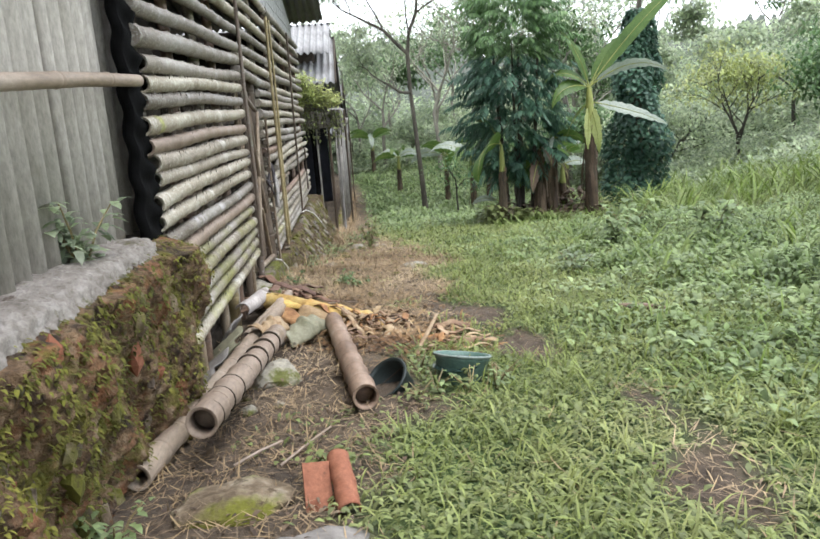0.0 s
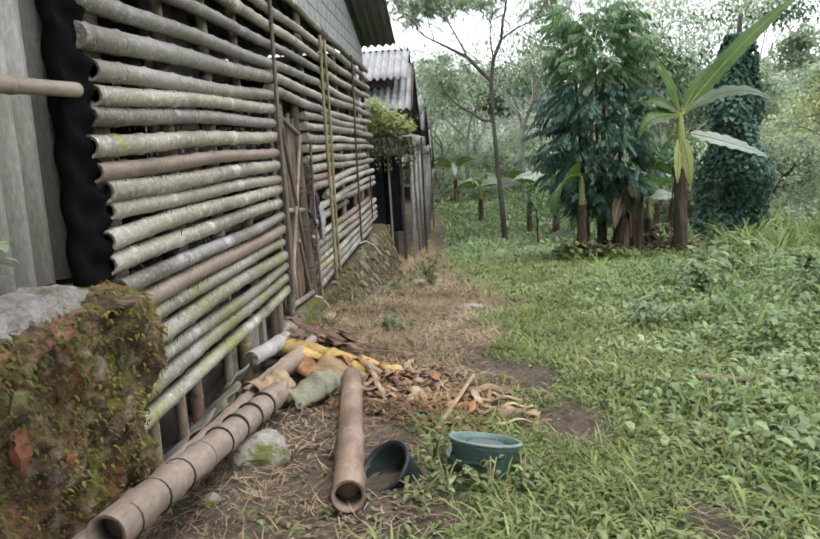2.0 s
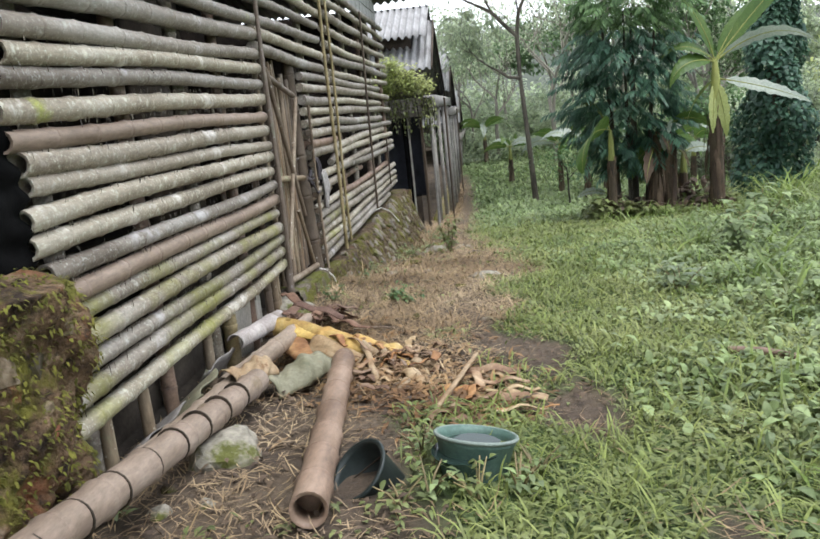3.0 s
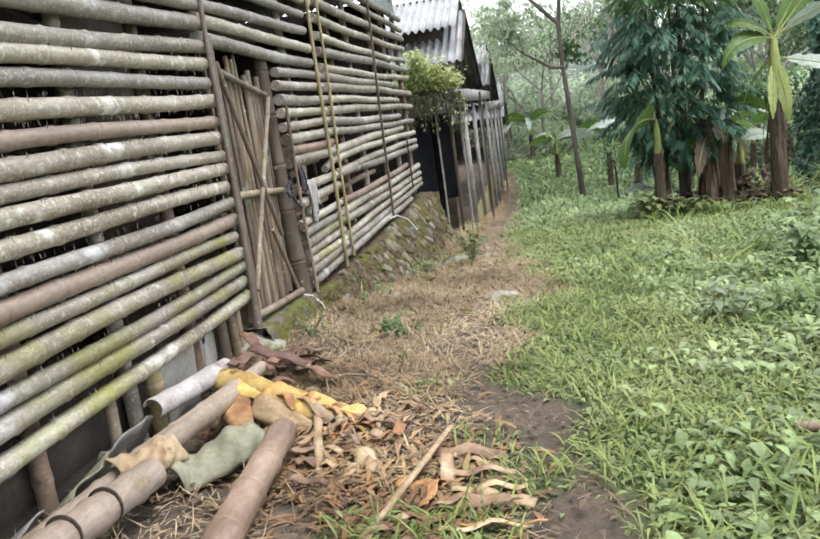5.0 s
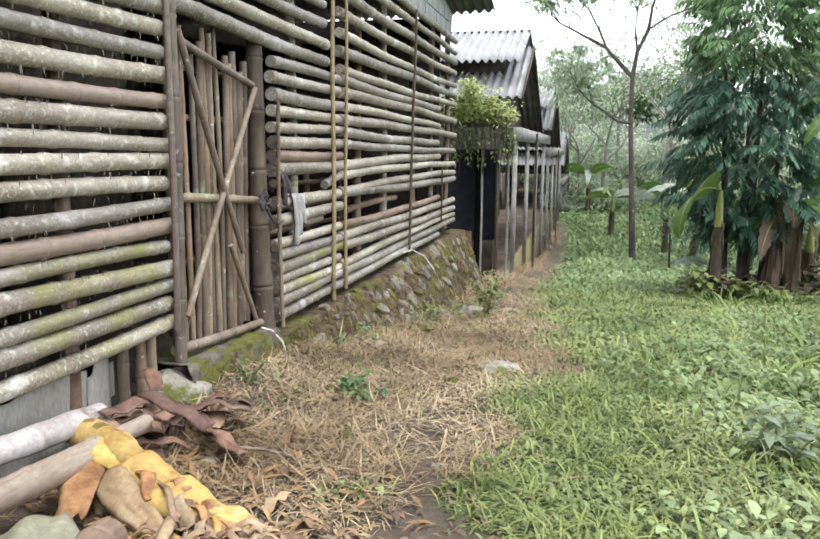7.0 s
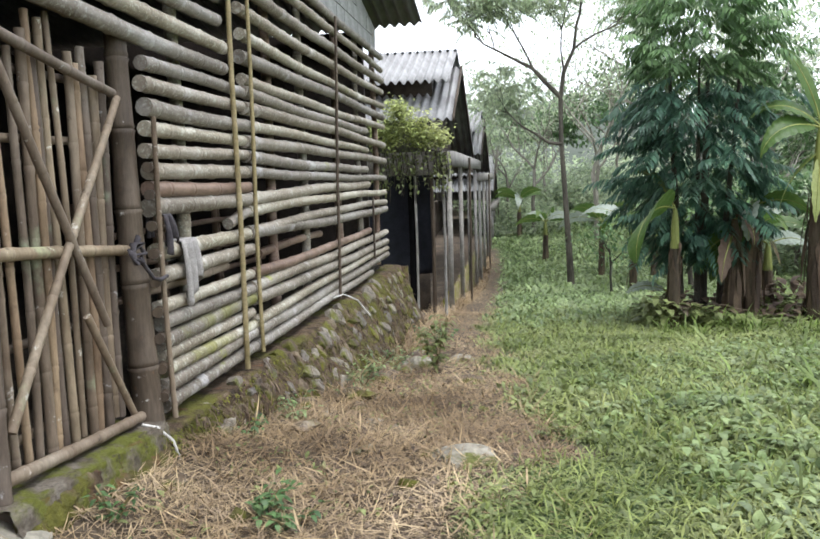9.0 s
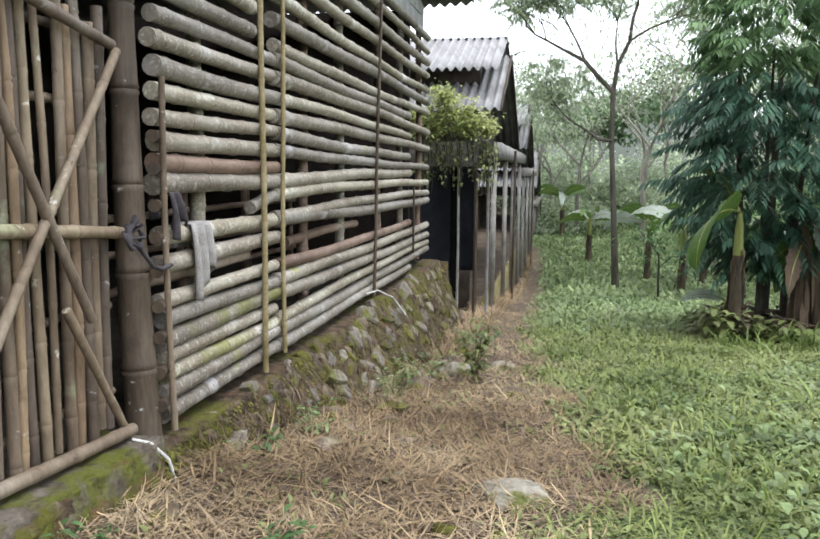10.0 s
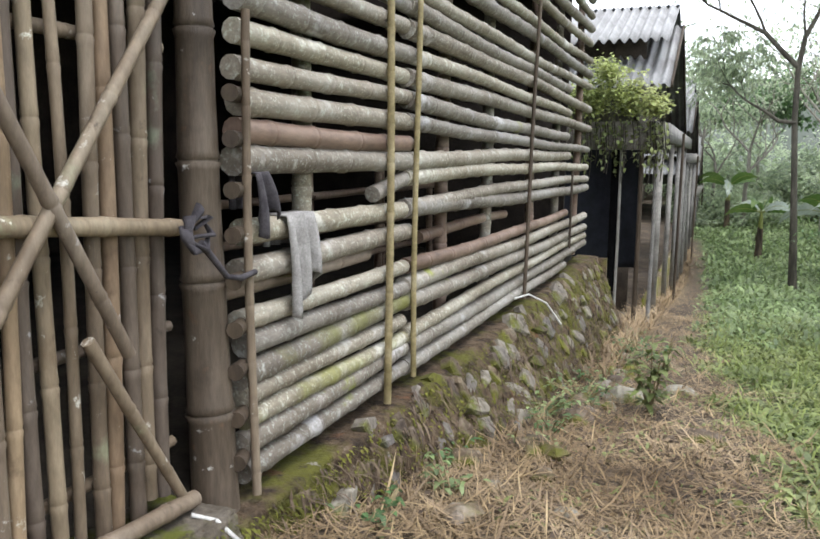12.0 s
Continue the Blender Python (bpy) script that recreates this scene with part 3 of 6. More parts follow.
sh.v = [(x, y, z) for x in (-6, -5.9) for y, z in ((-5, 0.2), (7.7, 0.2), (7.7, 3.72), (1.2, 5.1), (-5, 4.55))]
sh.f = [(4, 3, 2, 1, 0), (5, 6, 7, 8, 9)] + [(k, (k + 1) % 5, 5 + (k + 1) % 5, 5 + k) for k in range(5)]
tagged(sh.make("wall_back", "shade_and_boards"), "unseen dark back wall added to keep the shed dark", "wall", kind="structure")
tagged(Shape().box(-6, -0.3, 7.6, 7.7, 0.2, 3.8).make("wall_far_end", "shade_and_boards"), "unseen dark end wall added to keep the shed dark", "wall", kind="structure")
tagged(Shape().box(-6, -0.5, -5.15, -5.05, 0.2, 4.5).make("wall_near_end", "shade_and_boards"), "unseen dark end wall added to keep the shed dark", "wall", kind="structure")
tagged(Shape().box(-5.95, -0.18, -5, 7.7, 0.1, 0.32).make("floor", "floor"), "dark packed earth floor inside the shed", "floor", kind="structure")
# both slopes carry underside shade in their sheet colour
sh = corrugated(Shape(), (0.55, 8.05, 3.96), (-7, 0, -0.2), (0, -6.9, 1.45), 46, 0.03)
solid(sh.make("ceiling_far_slope", "tin_shaded"), 0.012)
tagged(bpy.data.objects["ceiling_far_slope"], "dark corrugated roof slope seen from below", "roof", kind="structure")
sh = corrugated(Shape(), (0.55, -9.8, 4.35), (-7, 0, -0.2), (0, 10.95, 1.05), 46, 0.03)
tagged(solid(sh.make("ceiling_near_slope", "tin_shaded"), 0.012), "dark corrugated roof slope over the shed", "roof", kind="structure")

# pens inside, seen dimly between the culms
for k, (y, z) in enumerate(((2.0, 0.9), (3.5, 0.9), (5.0, 0.9))):
    sh = Shape()
    for q in range(3):
        culm(sh, (-1.6, y, 0.6 + 0.3 * q), (-1.6, y + 1.5, 0.6 + 0.3 * q), 0.035, 200 + 3 * k + q)
    for yy in (y + 0.05, y + 1.45):
        culm(sh, (-1.66, yy, 0.32), (-1.66, yy, 1.5), 0.04, 220 + k)
    tagged(sh.make("pen_rail", "bamboo_brown"), "brown bamboo pen rail inside the dark shed", "rail", "pen rails in the shed")

# ---- door ----
post = culm(Shape(), (-0.088, 0.05, 0.15), (-0.13, 0.04, 2.5), 0.088, 300, 0.42, 0.004, 16, 0.64).make("door_post", "bamboo_post")
tagged(post, "thick dark-brown bamboo door post", "post", kind="structure")
tagged(culm(Shape(), (-0.03, -1.27, 0.15), (-0.03, -1.25, 2.5), 0.04, 301, 0.4, 0.004, 12).make("door_post_hinge", "bamboo_slat"), "slim bamboo post at the door's hinge side", "post", kind="structure")
tagged(culm(Shape(), (-0.05, -1.30, 0.475), (-0.03, -0.14, 0.40), 0.031, 302, 0.3, 0.004, 12).make("door_sill", "bamboo_slat"), "bamboo sill rail under the door", "sill", kind="structure")
door = group_of("door_bamboo", "closed slatted bamboo door with crossed braces", "door", (-0.12, -1.2, 0.3), kind="structure")


def on_door(shape, name, mat, label=""):
    ob = shape.make(name, mat, door, label)
    ob.matrix_parent_inverse = Matrix.Translation((0.12, 1.2, -0.3))
    return ob


rd = random.Random(5)
for k in range(15):
    y = -1.18 + k * 0.072 + rd.uniform(-0.012, 0.012)
    on_door(culm(Shape(), (-0.12 + rd.uniform(-0.008, 0.008), y, 0.39 + rd.uniform(-0.04, 0.06)), (-0.12, y + rd.uniform(-0.045, 0.03), 2.33 + rd.uniform(-0.16, 0.1)), 0.0235 + rd.uniform(-0.006, 0.006), 310 + k, 0.34, 0.014, 10), "slat", "slat_tan" if k in (3, 6, 11) else "bamboo_slat")
for z in (0.55, 0.95, 1.85, 2.15):
    on_door(culm(Shape(), (-0.165, -1.2, z), (-0.165, -0.08, z), 0.022, int(330 + z * 10), 0.3, 0.0, 8), "back_rail", "bamboo_slat")
on_door(culm(Shape(), (-0.065, -1.24, 1.37), (-0.065, -0.1, 1.29), 0.03, 340, 0.3, 0.004, 10), "middle_rail", "bamboo_slat")
on_door(culm(Shape(), (-0.055, -1.24, 2.3), (-0.055, -0.15, 2.1), 0.027, 341, 0.3, 0.004, 8), "upper_rail", "bamboo_slat")
on_door(culm(Shape(), (-0.02, -1.19, 2.32), (-0.02, -0.43, 0.95), 0.022, 342, 0.3, 0.004, 8), "brace", "bamboo_slat")
on_door(culm(Shape(), (-0.045, -0.55, 1.02), (-0.045, -0.17, 0.4), 0.02, 343, 0.3, 0.004, 8), "brace", "bamboo_slat")
on_door(culm(Shape(), (-0.015, -1.2, 0.66), (-0.035, -0.15, 2.08), 0.022, 344, 0.3, 0.004, 8), "brace", "bamboo_slat")
# added screen that keeps bright sky from showing through the door
tagged(Shape().box(-1.2, -1.15, -1.3, 0, 0.3, 3.6).make("inner_screen", "shade_and_boards"), "dark screen added to keep the doorway in shade", "wall", kind="structure")

# rag knot on the latch
sh = Shape()
rd = random.Random(9)
for k in range(7):
    a = k * 0.9
    sh.tube([(0.0, -0.175 + 0.03 * math.cos(a), 1.29 + 0.03 * math.sin(a)), (0.03, -0.155 + 0.065 * math.cos(a + 0.6), 1.29 + 0.07 * math.sin(a + 0.6)), (0.01, -0.14 + 0.05 * math.cos(a + 1.6), 1.27 + 0.055 * math.sin(a + 1.6))], [0.012, 0.021, 0.009], 6, squash=0.5)
sh.tube([(0.02, -0.14, 1.25), (0.045, -0.04, 1.13), (0.03, 0.06, 1.11), (0.03, 0.15, 1.12)], [0.012, 0.01, 0.012, 0.01], 6)
tagged(sh.make("rag_knot", "cloth_dark"), "dark rag knotted round the door post as a latch", "rag")

# rags hung on the culms
def rag(name, y, z, w, drop, mat, label, folds):
    def fn(u, v):
        s = (v - 0.28) / 0.72
        yy = y + (u - 0.5) * w * (1 - 0.25 * abs(s)) + 0.02 * s
        fold = 0.024 * math.sin(u * folds) * (0.4 + abs(s))
        if v < 0.28:
            return (-0.095 + fold, yy, z - (0.28 - v) * 0.5)
        return (0.012 + fold + 0.012 * math.sin(s * 3), yy + 0.05 * s * (u - 0.3), z - drop * s * (0.8 + 0.2 * math.sin(u * 5 + 1)))
    ob = Shape().grid(fn, 18, 16).make(name, mat)
    solid(ob, 0.006)
    return tagged(ob, label, "rag")


rag("hanging_rag", 0.5, 1.315, 0.22, 0.42, "cloth", "faded grey rag draped over a bamboo culm", 17)
rag("torn_rag", 0.22, 1.47, 0.075, 0.24, "cloth_dark", "dark torn rag hanging in the wall gap", 9)

# ---- near shed front: sheets, tarred post, earth bank ----
sheet_wall = group_of("wall_sheet", "pale corrugated fibre-cement sheets over a bank", "wall", kind="structure")
for k in range(5):
    y0 = -4.82 - 1.0 * k
    corrugated(Shape(), (-0.19 - 0.006 * (k % 2), y0, 1.44), (0, -1.02, 0), (-0.02, 0.02, 2.7), 7, 0.036, 8).make("sheet", "sheet", sheet_wall)
for o in sheet_wall.children:
    solid(o, 0.008)
tagged(culm(Shape(), (-0.09, -9.9, 2.04), (0.0, -5.14, 2.225), 0.034, 350, 0.55, 0.002, 12).make("sheet_rail", "bamboo_pale"), "pale bamboo rail nailed across the corrugated sheets", "rail", kind="structure")
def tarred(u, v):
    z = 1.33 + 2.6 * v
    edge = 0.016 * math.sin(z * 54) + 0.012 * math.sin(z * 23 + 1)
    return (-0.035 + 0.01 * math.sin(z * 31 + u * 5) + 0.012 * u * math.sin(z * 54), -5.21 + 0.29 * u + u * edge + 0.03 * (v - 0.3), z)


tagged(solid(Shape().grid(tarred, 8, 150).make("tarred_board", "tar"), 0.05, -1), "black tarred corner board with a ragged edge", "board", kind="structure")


def bank(u, v):
    """Outer face and top of the earth bank, from the ground up and over."""
    y = -11 + 6.2 * u
    lump = 0.05 * math.sin(y * 5.3 + v * 4) * math.sin(v * 9 + y * 2) + 0.03 * math.sin(y * 13 + v * 17) + 0.02 * math.sin(y * 29 - v * 31)
    n = noise.noise((y * 3.1, v * 5.0, 1.7)) * 0.06 + (0.5 - abs(noise.noise((y * 7, v * 8, 4.2)))) * 0.05 + (0.4 - abs(noise.noise((y * 19, v * 22, 2.2)))) * 0.045 + noise.noise((y * 43, v * 50, 6.1)) * 0.02
    end = smooth(-5.05, -4.8, y)
    g = float(height(0, y)) - 0.12
    if v < 0.78:
        s = v / 0.78
        x = -0.06 + 0.12 * smooth(0.25, 1.0, s) + (0.08 * smooth(-6.0, -5.2, y)) + lump * 0.8 + n
        z = g + (1.36 - g) * s
    else:
        s = (v - 0.78) / 0.22
        x = 0.05 - 0.4 * s + (0.06 * smooth(-6.0, -5.2, y)) * (1 - s) + n * (1 - s) * 0.6
        z = 1.36 + 0.06 * math.sin(s * 3.1) + 0.02 * n
    return (float(x - 0.5 * end * end), y + 0.04 * n, float(z - 0.12 * end))


tagged(Shape().grid(bank, 420, 130).make("wall_bank", "mossy"), "crumbling mossy earth and rubble bank under the sheets", "wall", kind="structure")


def ledge(u, v):
    """A hand-cast kerb: flat top, chipped front face."""
    y = -11 + 5.78 * u
    sec = ((-0.22, 1.30), (-0.22, 1.455), (-0.12, 1.46), (-0.01, 1.45), (0.03, 1.425), (0.045, 1.36), (0.04, 1.29), (0.0, 1.25))
    k = min(int(v * 7), 6)
    f = v * 7 - k
    x = sec[k][0] * (1 - f) + sec[k + 1][0] * f
    z = sec[k][1] * (1 - f) + sec[k + 1][1] * f
    n = 0.016 * noise.noise((y * 6, v * 4, 0.3)) + 0.014 * noise.noise((y * 24, v * 12, 2)) + 0.009 * noise.noise((y * 60, v * 30, 5))
    return (x + n, y, z + n - 0.05 * float(smooth(0.965, 1.0, u)))


tagged(Shape().grid(ledge, 520, 28).make("ledge", "cement"), "rough chipped grey cement kerb on the bank", "ledge", kind="structure")


def boulder(sh, c, r, seed, flat=(1, 1, 1), m=None):
    """A small angular stone."""
    rd = random.Random(seed)
    bm = bmesh.new()
    bmesh.ops.create_icosphere(bm, subdivisions=1, radius=1)
    b = len(sh.v)
    off = Vector((rd.uniform(0, 50), rd.uniform(0, 50), 0))
    for vv in bm.verts:
        p = vv.co * (1 + 0.75 * noise.noise(vv.co * 1.6 + off))
        p = Vector((p.x * flat[0], p.y * flat[1], p.z * flat[2])) * r
        if m:
            p = m @ p
        sh.v.append(tuple(p + Vector(c)))
    bm.verts.index_update()
    for f in bm.faces:
        sh.f.append(tuple(b + q.index for q in f.verts))
    bm.free()
    return sh


# rubble stones set in the bank
rd = random.Random(21)
bank_ob = bpy.data.objects["wall_bank"]
for k in range(60):
    u, v = rd.uniform(0.45, 0.985), rd.uniform(0.1, 0.74)
    p = bank(u, v)
    r = rd.uniform(0.025, 0.06)
    boulder(Shape(), (p[0] - 0.2 * r, p[1], p[2]), r, 400 + k, (0.6, 1.0, rd.uniform(0.7, 1.7))).make("stone", "terracotta" if 18 < k < 26 else "stone", bank_ob, "", False)

# ---- rubble plinth under the second panel ----
def plinth(u, v):
    y = -1.35 + 9.55 * u
    g = float(height(0.3, y)) - 0.1
    top = 0.265 if y > -0.05 else 0.335 - 0.055 * (y + 0.05) / 1.25
    n = 0.04 * noise.noise((y * 4, v * 4, 8)) + 0.02 * noise.noise((y * 14, v * 12, 3))
    if v > 0.8:
        return (0.06 - 0.25 * (v - 0.8) / 0.2, y, top + 0.3 * n)
    s = v / 0.8
    out = 0.10 + 0.34 * smooth(0.3, 3.0, y)
    return (0.06 + out * (1 - s) ** 0.8 + n, y, g + (top - g) * s)


pl = tagged(Shape().grid(plinth, 150, 24).make("wall_plinth", "mossy_plinth"), "sloping mossy rubble-stone plinth", "wall", kind="structure")
tagged(Shape().box(-0.3, 0.2, 8.12, 8.22, -1.3, 0.24).make("plinth_end", "mossy_plinth"), "squared stone end of the rubble plinth", "wall", kind="structure")


def facet_stone(w, h, deep, seed):
    """A flat angular stone lying in the x = 0 plane, proud towards x."""
    rd = random.Random(seed)
    sh = Shape()
    n = rd.randint(5, 7)
    ring = []
    for k in range(n):
        a = 2 * math.pi * (k + rd.uniform(-0.28, 0.28)) / n
        q = rd.uniform(0.72, 1.18)
        ring.append((0.5 * w * q * math.cos(a) * (1.15 if k % 2 else 1), 0.5 * h * q * math.sin(a)))
    for x, f in ((-0.05, 1.0), (deep * 0.55, 0.97), (deep, 0.78)):
        for a, b in ring:
            sh.v.append((x + rd.uniform(-0.2, 0.2) * deep * (f < 1), a * f, b * f))
    for r in range(2):
        for k in range(n):
            q = (k + 1) % n
            sh.f.append((r * n + k, r * n + q, (r + 1) * n + q, (r + 1) * n + k))
    sh.v.append((deep * 1.1, 0, 0))
    sh.f += [(2 * n + k, 2 * n + (k + 1) % n, 3 * n) for k in range(n)]
    return sh


rd = random.Random(33)
for row, v in enumerate((0.1, 0.27, 0.44, 0.6, 0.73)):
    y = 0.12 + 0.1 * (row % 2)
    while y < 8.05:
        near_end = float(smooth(0.2, 2.4, y))
        w = rd.choice((0.1, 0.15, 0.2, 0.28, 0.36)) * rd.uniform(0.85, 1.15) * (0.65 + 0.35 * near_end)
        hgt = rd.uniform(0.1, 0.27) * (0.45 + 0.55 * near_end)
        u = (y + 0.5 * w + 1.35) / 9.55
        if u < 0.985 and rd.random() < 0.3 + 0.5 * near_end:
            p = plinth(u, v + rd.uniform(-0.05, 0.05))
            ob = facet_stone(w, hgt, rd.uniform(0.008, 0.042), 500 + row * 60 + int(y * 5)).make("stone", "stone_grey" if rd.random() < 0.45 else "stone", pl, "", False)
            ob.matrix_world = Matrix.Translation((p[0] - 0.012, p[1], p[2])) @ Euler((rd.uniform(-0.5, 0.5), -0.25 - 0.3 * near_end + rd.uniform(-0.15, 0.15), rd.uniform(-0.2, 0.2))).to_matrix().to_4x4()
        y += w * rd.uniform(0.95, 1.25)


def door_step(u, v):
    y = -1.36 + 1.3 * u
    top = 0.345 - 0.055 * (y + 0.05) / 1.25
    n = 0.014 * noise.noise((y * 9, v * 5, 3)) + 0.01 * noise.noise((y * 31, v * 17, 1))
    sec = ((-0.25, 0.0), (-0.05, 0.005), (0.055, 0.0), (0.08, -0.02), (0.1, -0.1), (0.12, -0.3))
    k = min(int(v * 5), 4)
    f = v * 5 - k
    return (sec[k][0] * (1 - f) + sec[k + 1][0] * f + n, y, top + sec[k][1] * (1 - f) + sec[k + 1][1] * f + n)


tagged(Shape().grid(door_step, 90, 30).make("door_step", "step"), "mossy worn cement step under the door", "step", kind="structure")

# ---- things lying along the wall ----
def lying(name, a, b, r, seed, mat, label, category="bamboo pole", bands=0, wall=0.014, sides=16):
    root = culm(Shape(), a, b, r, seed, 0.3, 0.004, sides, 0.93, wall).make(name, mat)
    tagged(root, label, category)
    if bands:
        a, b = Vector(a), Vector(b)
        d = (b - a).normalized()
        for k in range(bands):
            c = a + (b - a) * (0.06 + 0.9 * k / bands)
            Shape().tube([c - d * 0.004, c + d * 0.004], [r * 1.045, r * 1.045], 16).make("node_ring", "hollow", root, "dark ring at a bamboo node")
    return root


lying("bamboo_pole", (0.0, -6.05, 0.49), (0.28, -2.6, 0.36), 0.06, 360, "bamboo_pale", "long pale bamboo pole lying along the wall foot")
lying("bamboo_pole", (0.27, -5.9, 0.66), (0.37, -3.7, 0.44), 0.075, 361, "bamboo_pale", "thick pale bamboo pole with dark node rings", bands=8)
lying("bamboo_pole", (1.01, -5.24, 0.465), (0.76, -3.12, 0.34), 0.073, 362, "bamboo_brown", "brown hollow bamboo pole lying on bare soil")
lying("bamboo_pole", (0.13, -3.6, 0.40), (0.33, -2.2, 0.38), 0.045, 363, "bamboo_pale", "short pale bamboo pole on the heap by the wall")

# white half pipes
def half_pipe(a, b, r, roll, mat, name, label, category, arc=3.6, rough=0.05):
    a, b = Vector(a), Vector(b)
    d = (b - a).normalized()
    s = d.cross(UP).normalized()
    t = s.cross(d)

    def fn(u, v):
        ang = roll + (v - 0.5) * arc
        return a + (b - a) * u + (s * math.sin(ang) + t * math.cos(ang)) * (r * (1 + rough * math.sin(u * 9 + v * 4) + 0.6 * rough * math.sin(u * 23 + v * 11)))
    ob = Shape().grid(fn, 28, 16).make(name, mat)
    solid(ob, 0.007)
    return tagged(ob, label, category)


half_pipe((0.02, -3.0, 0.46), (0.12, -2.25, 0.42), 0.058, 0.5, "white_pipe", "gutter_piece", "dirty white half-round gutter piece by the wall", "gutter")
half_pipe((0.36, -3.55, 0.25), (0.62, -3.12, 0.27), 0.14, 0.15, "sheath_green", "banana_sheath", "pale green curled banana sheath on the ground", "banana sheath", 2.3, 0.12)
half_pipe((0.2, -3.72, 0.42), (0.36, -3.45, 0.42), 0.085, 0.5, "sheath_cream", "split_bamboo", "torn pale split bamboo piece on the poles", "bamboo piece", 2.6, 0.16)

# sheet scraps leaning under the lowest culm
def scrap(y, z, w, h, lean, yaw, mat, label, name="sheet_scrap"):
    m = Matrix.Translation((-0.16, y, z)) @ Euler((0, lean, yaw)).to_matrix().to_4x4()

    def fn(u, v):
        return m @ Vector((0.012 * math.sin(u * 12), (u - 0.5) * w, v * h * (0.9 + 0.1 * math.sin(u * 7 + y))))
    ob = Shape().grid(fn, 16, 6).make(name, mat)
    solid(ob, 0.008)
    return tagged(ob, label, "sheet scrap")


for k, (y, w, h, lean, mat) in enumerate(((-4.3, 0.6, 0.3, 0.95, "concrete"), (-3.75, 0.45, 0.36, 0.9, "sheath_green"), (-3.2, 0.45, 0.32, 0.6, "concrete"), (-2.3, 0.6, 0.5, 0.05, "sheet"), (-1.85, 0.3, 0.46, 0.0, "sheet"))):
    scrap(y, float(height(0, y)) - 0.02, w, h, lean, 0.15 * math.sin(k * 2), mat, "grey sheet scrap leaning under the bamboo wall")
for k, y in enumerate((-4.55, -4.15, -3.2, -2.75, -1.75, -1.6, -1.48)):
    zb = float(height(0, y)) - 0.05
    tagged(culm(Shape(), (-0.09, y, zb), (-0.09, y, 0.62), 0.055 if k in (3,) else 0.035, 370 + k, 0.5).make("short_stake", "tie" if k == 3 else "bamboo_slat"), "short upright bamboo stake under the wall", "stake", "stakes under the wall")
# dark box added behind the stakes in place of the gap's shade
tagged(Shape().box(-0.3, -0.22, -4.9, -1.3, 0.0, 0.66).make("wall_foot", "floor"), "dark box standing in for shade under the wall", "wall", kind="structure")

# ---- rotting banana stem and its litter ----
def curl(sh, a, b, w, roll, seed, arch=0.05, cup=0.5):
    """A torn strip of sheath from a to b, cupped and arched."""
    rd = random.Random(seed)
    a, b = Vector(a), Vector(b)
    d = (b - a).normalized()
    s = d.cross(UP).normalized()
    t = s.cross(d)
    s, t = s * math.cos(roll) + t * math.sin(roll), t * math.cos(roll) - s * math.sin(roll)
    ph = rd.uniform(0, 6)

    def fn(u, v):
        q = (v - 0.5) * 2
        ww = w * (0.6 + 0.4 * math.sin(math.pi * (0.15 + 0.75 * u))) * (1 + 0.12 * math.sin(u * 15 + ph + q))
        return a + (b - a) * u + s * (q * ww * 0.5) + t * (cup * w * 0.5 * (1 - q * q) + arch * math.sin(math.pi * u) + 0.012 * math.sin(u * 11 + ph))
    return sh.grid(fn, 10, 6)


stem = group_of("fallen_banana_plant", "rotting yellow banana plant fallen on bare soil", "banana plant", (0.2, -2.42, 0.2))


def in_heap(ob):
    ob.matrix_parent_inverse = Matrix.Translation((-0.2, 2.42, -0.2))
    return solid(ob, 0.005)


def layer(sh, a, b, r, turn, open_by, seed):
    """One split, half-collapsed layer of the stem."""
    rd = random.Random(seed)
    a, b = Vector(a), Vector(b)
    d = (b - a).normalized()
    s = d.cross(UP).normalized()
    t = s.cross(d)
    ph = rd.uniform(0, 6)

    def fn(u, v):
        ang = turn + (v - 0.5) * open_by * (1 - 0.35 * u)
        rr = r * (1 - 0.25 * u) * (1 + 0.05 * math.sin(u * 9 + ph) + 0.05 * math.sin(v * 9 + ph + 3 * u) + 0.02 * math.sin(u * 29 + v * 11 + ph))
        e = u + 0.06 * math.sin(v * 21 + ph) * u
        return a + (b - a) * e + s * (rr * math.sin(ang) * 1.15) + t * (rr * math.cos(ang) * (0.75 - 0.25 * u))
    return sh.grid(fn, 22, 18)


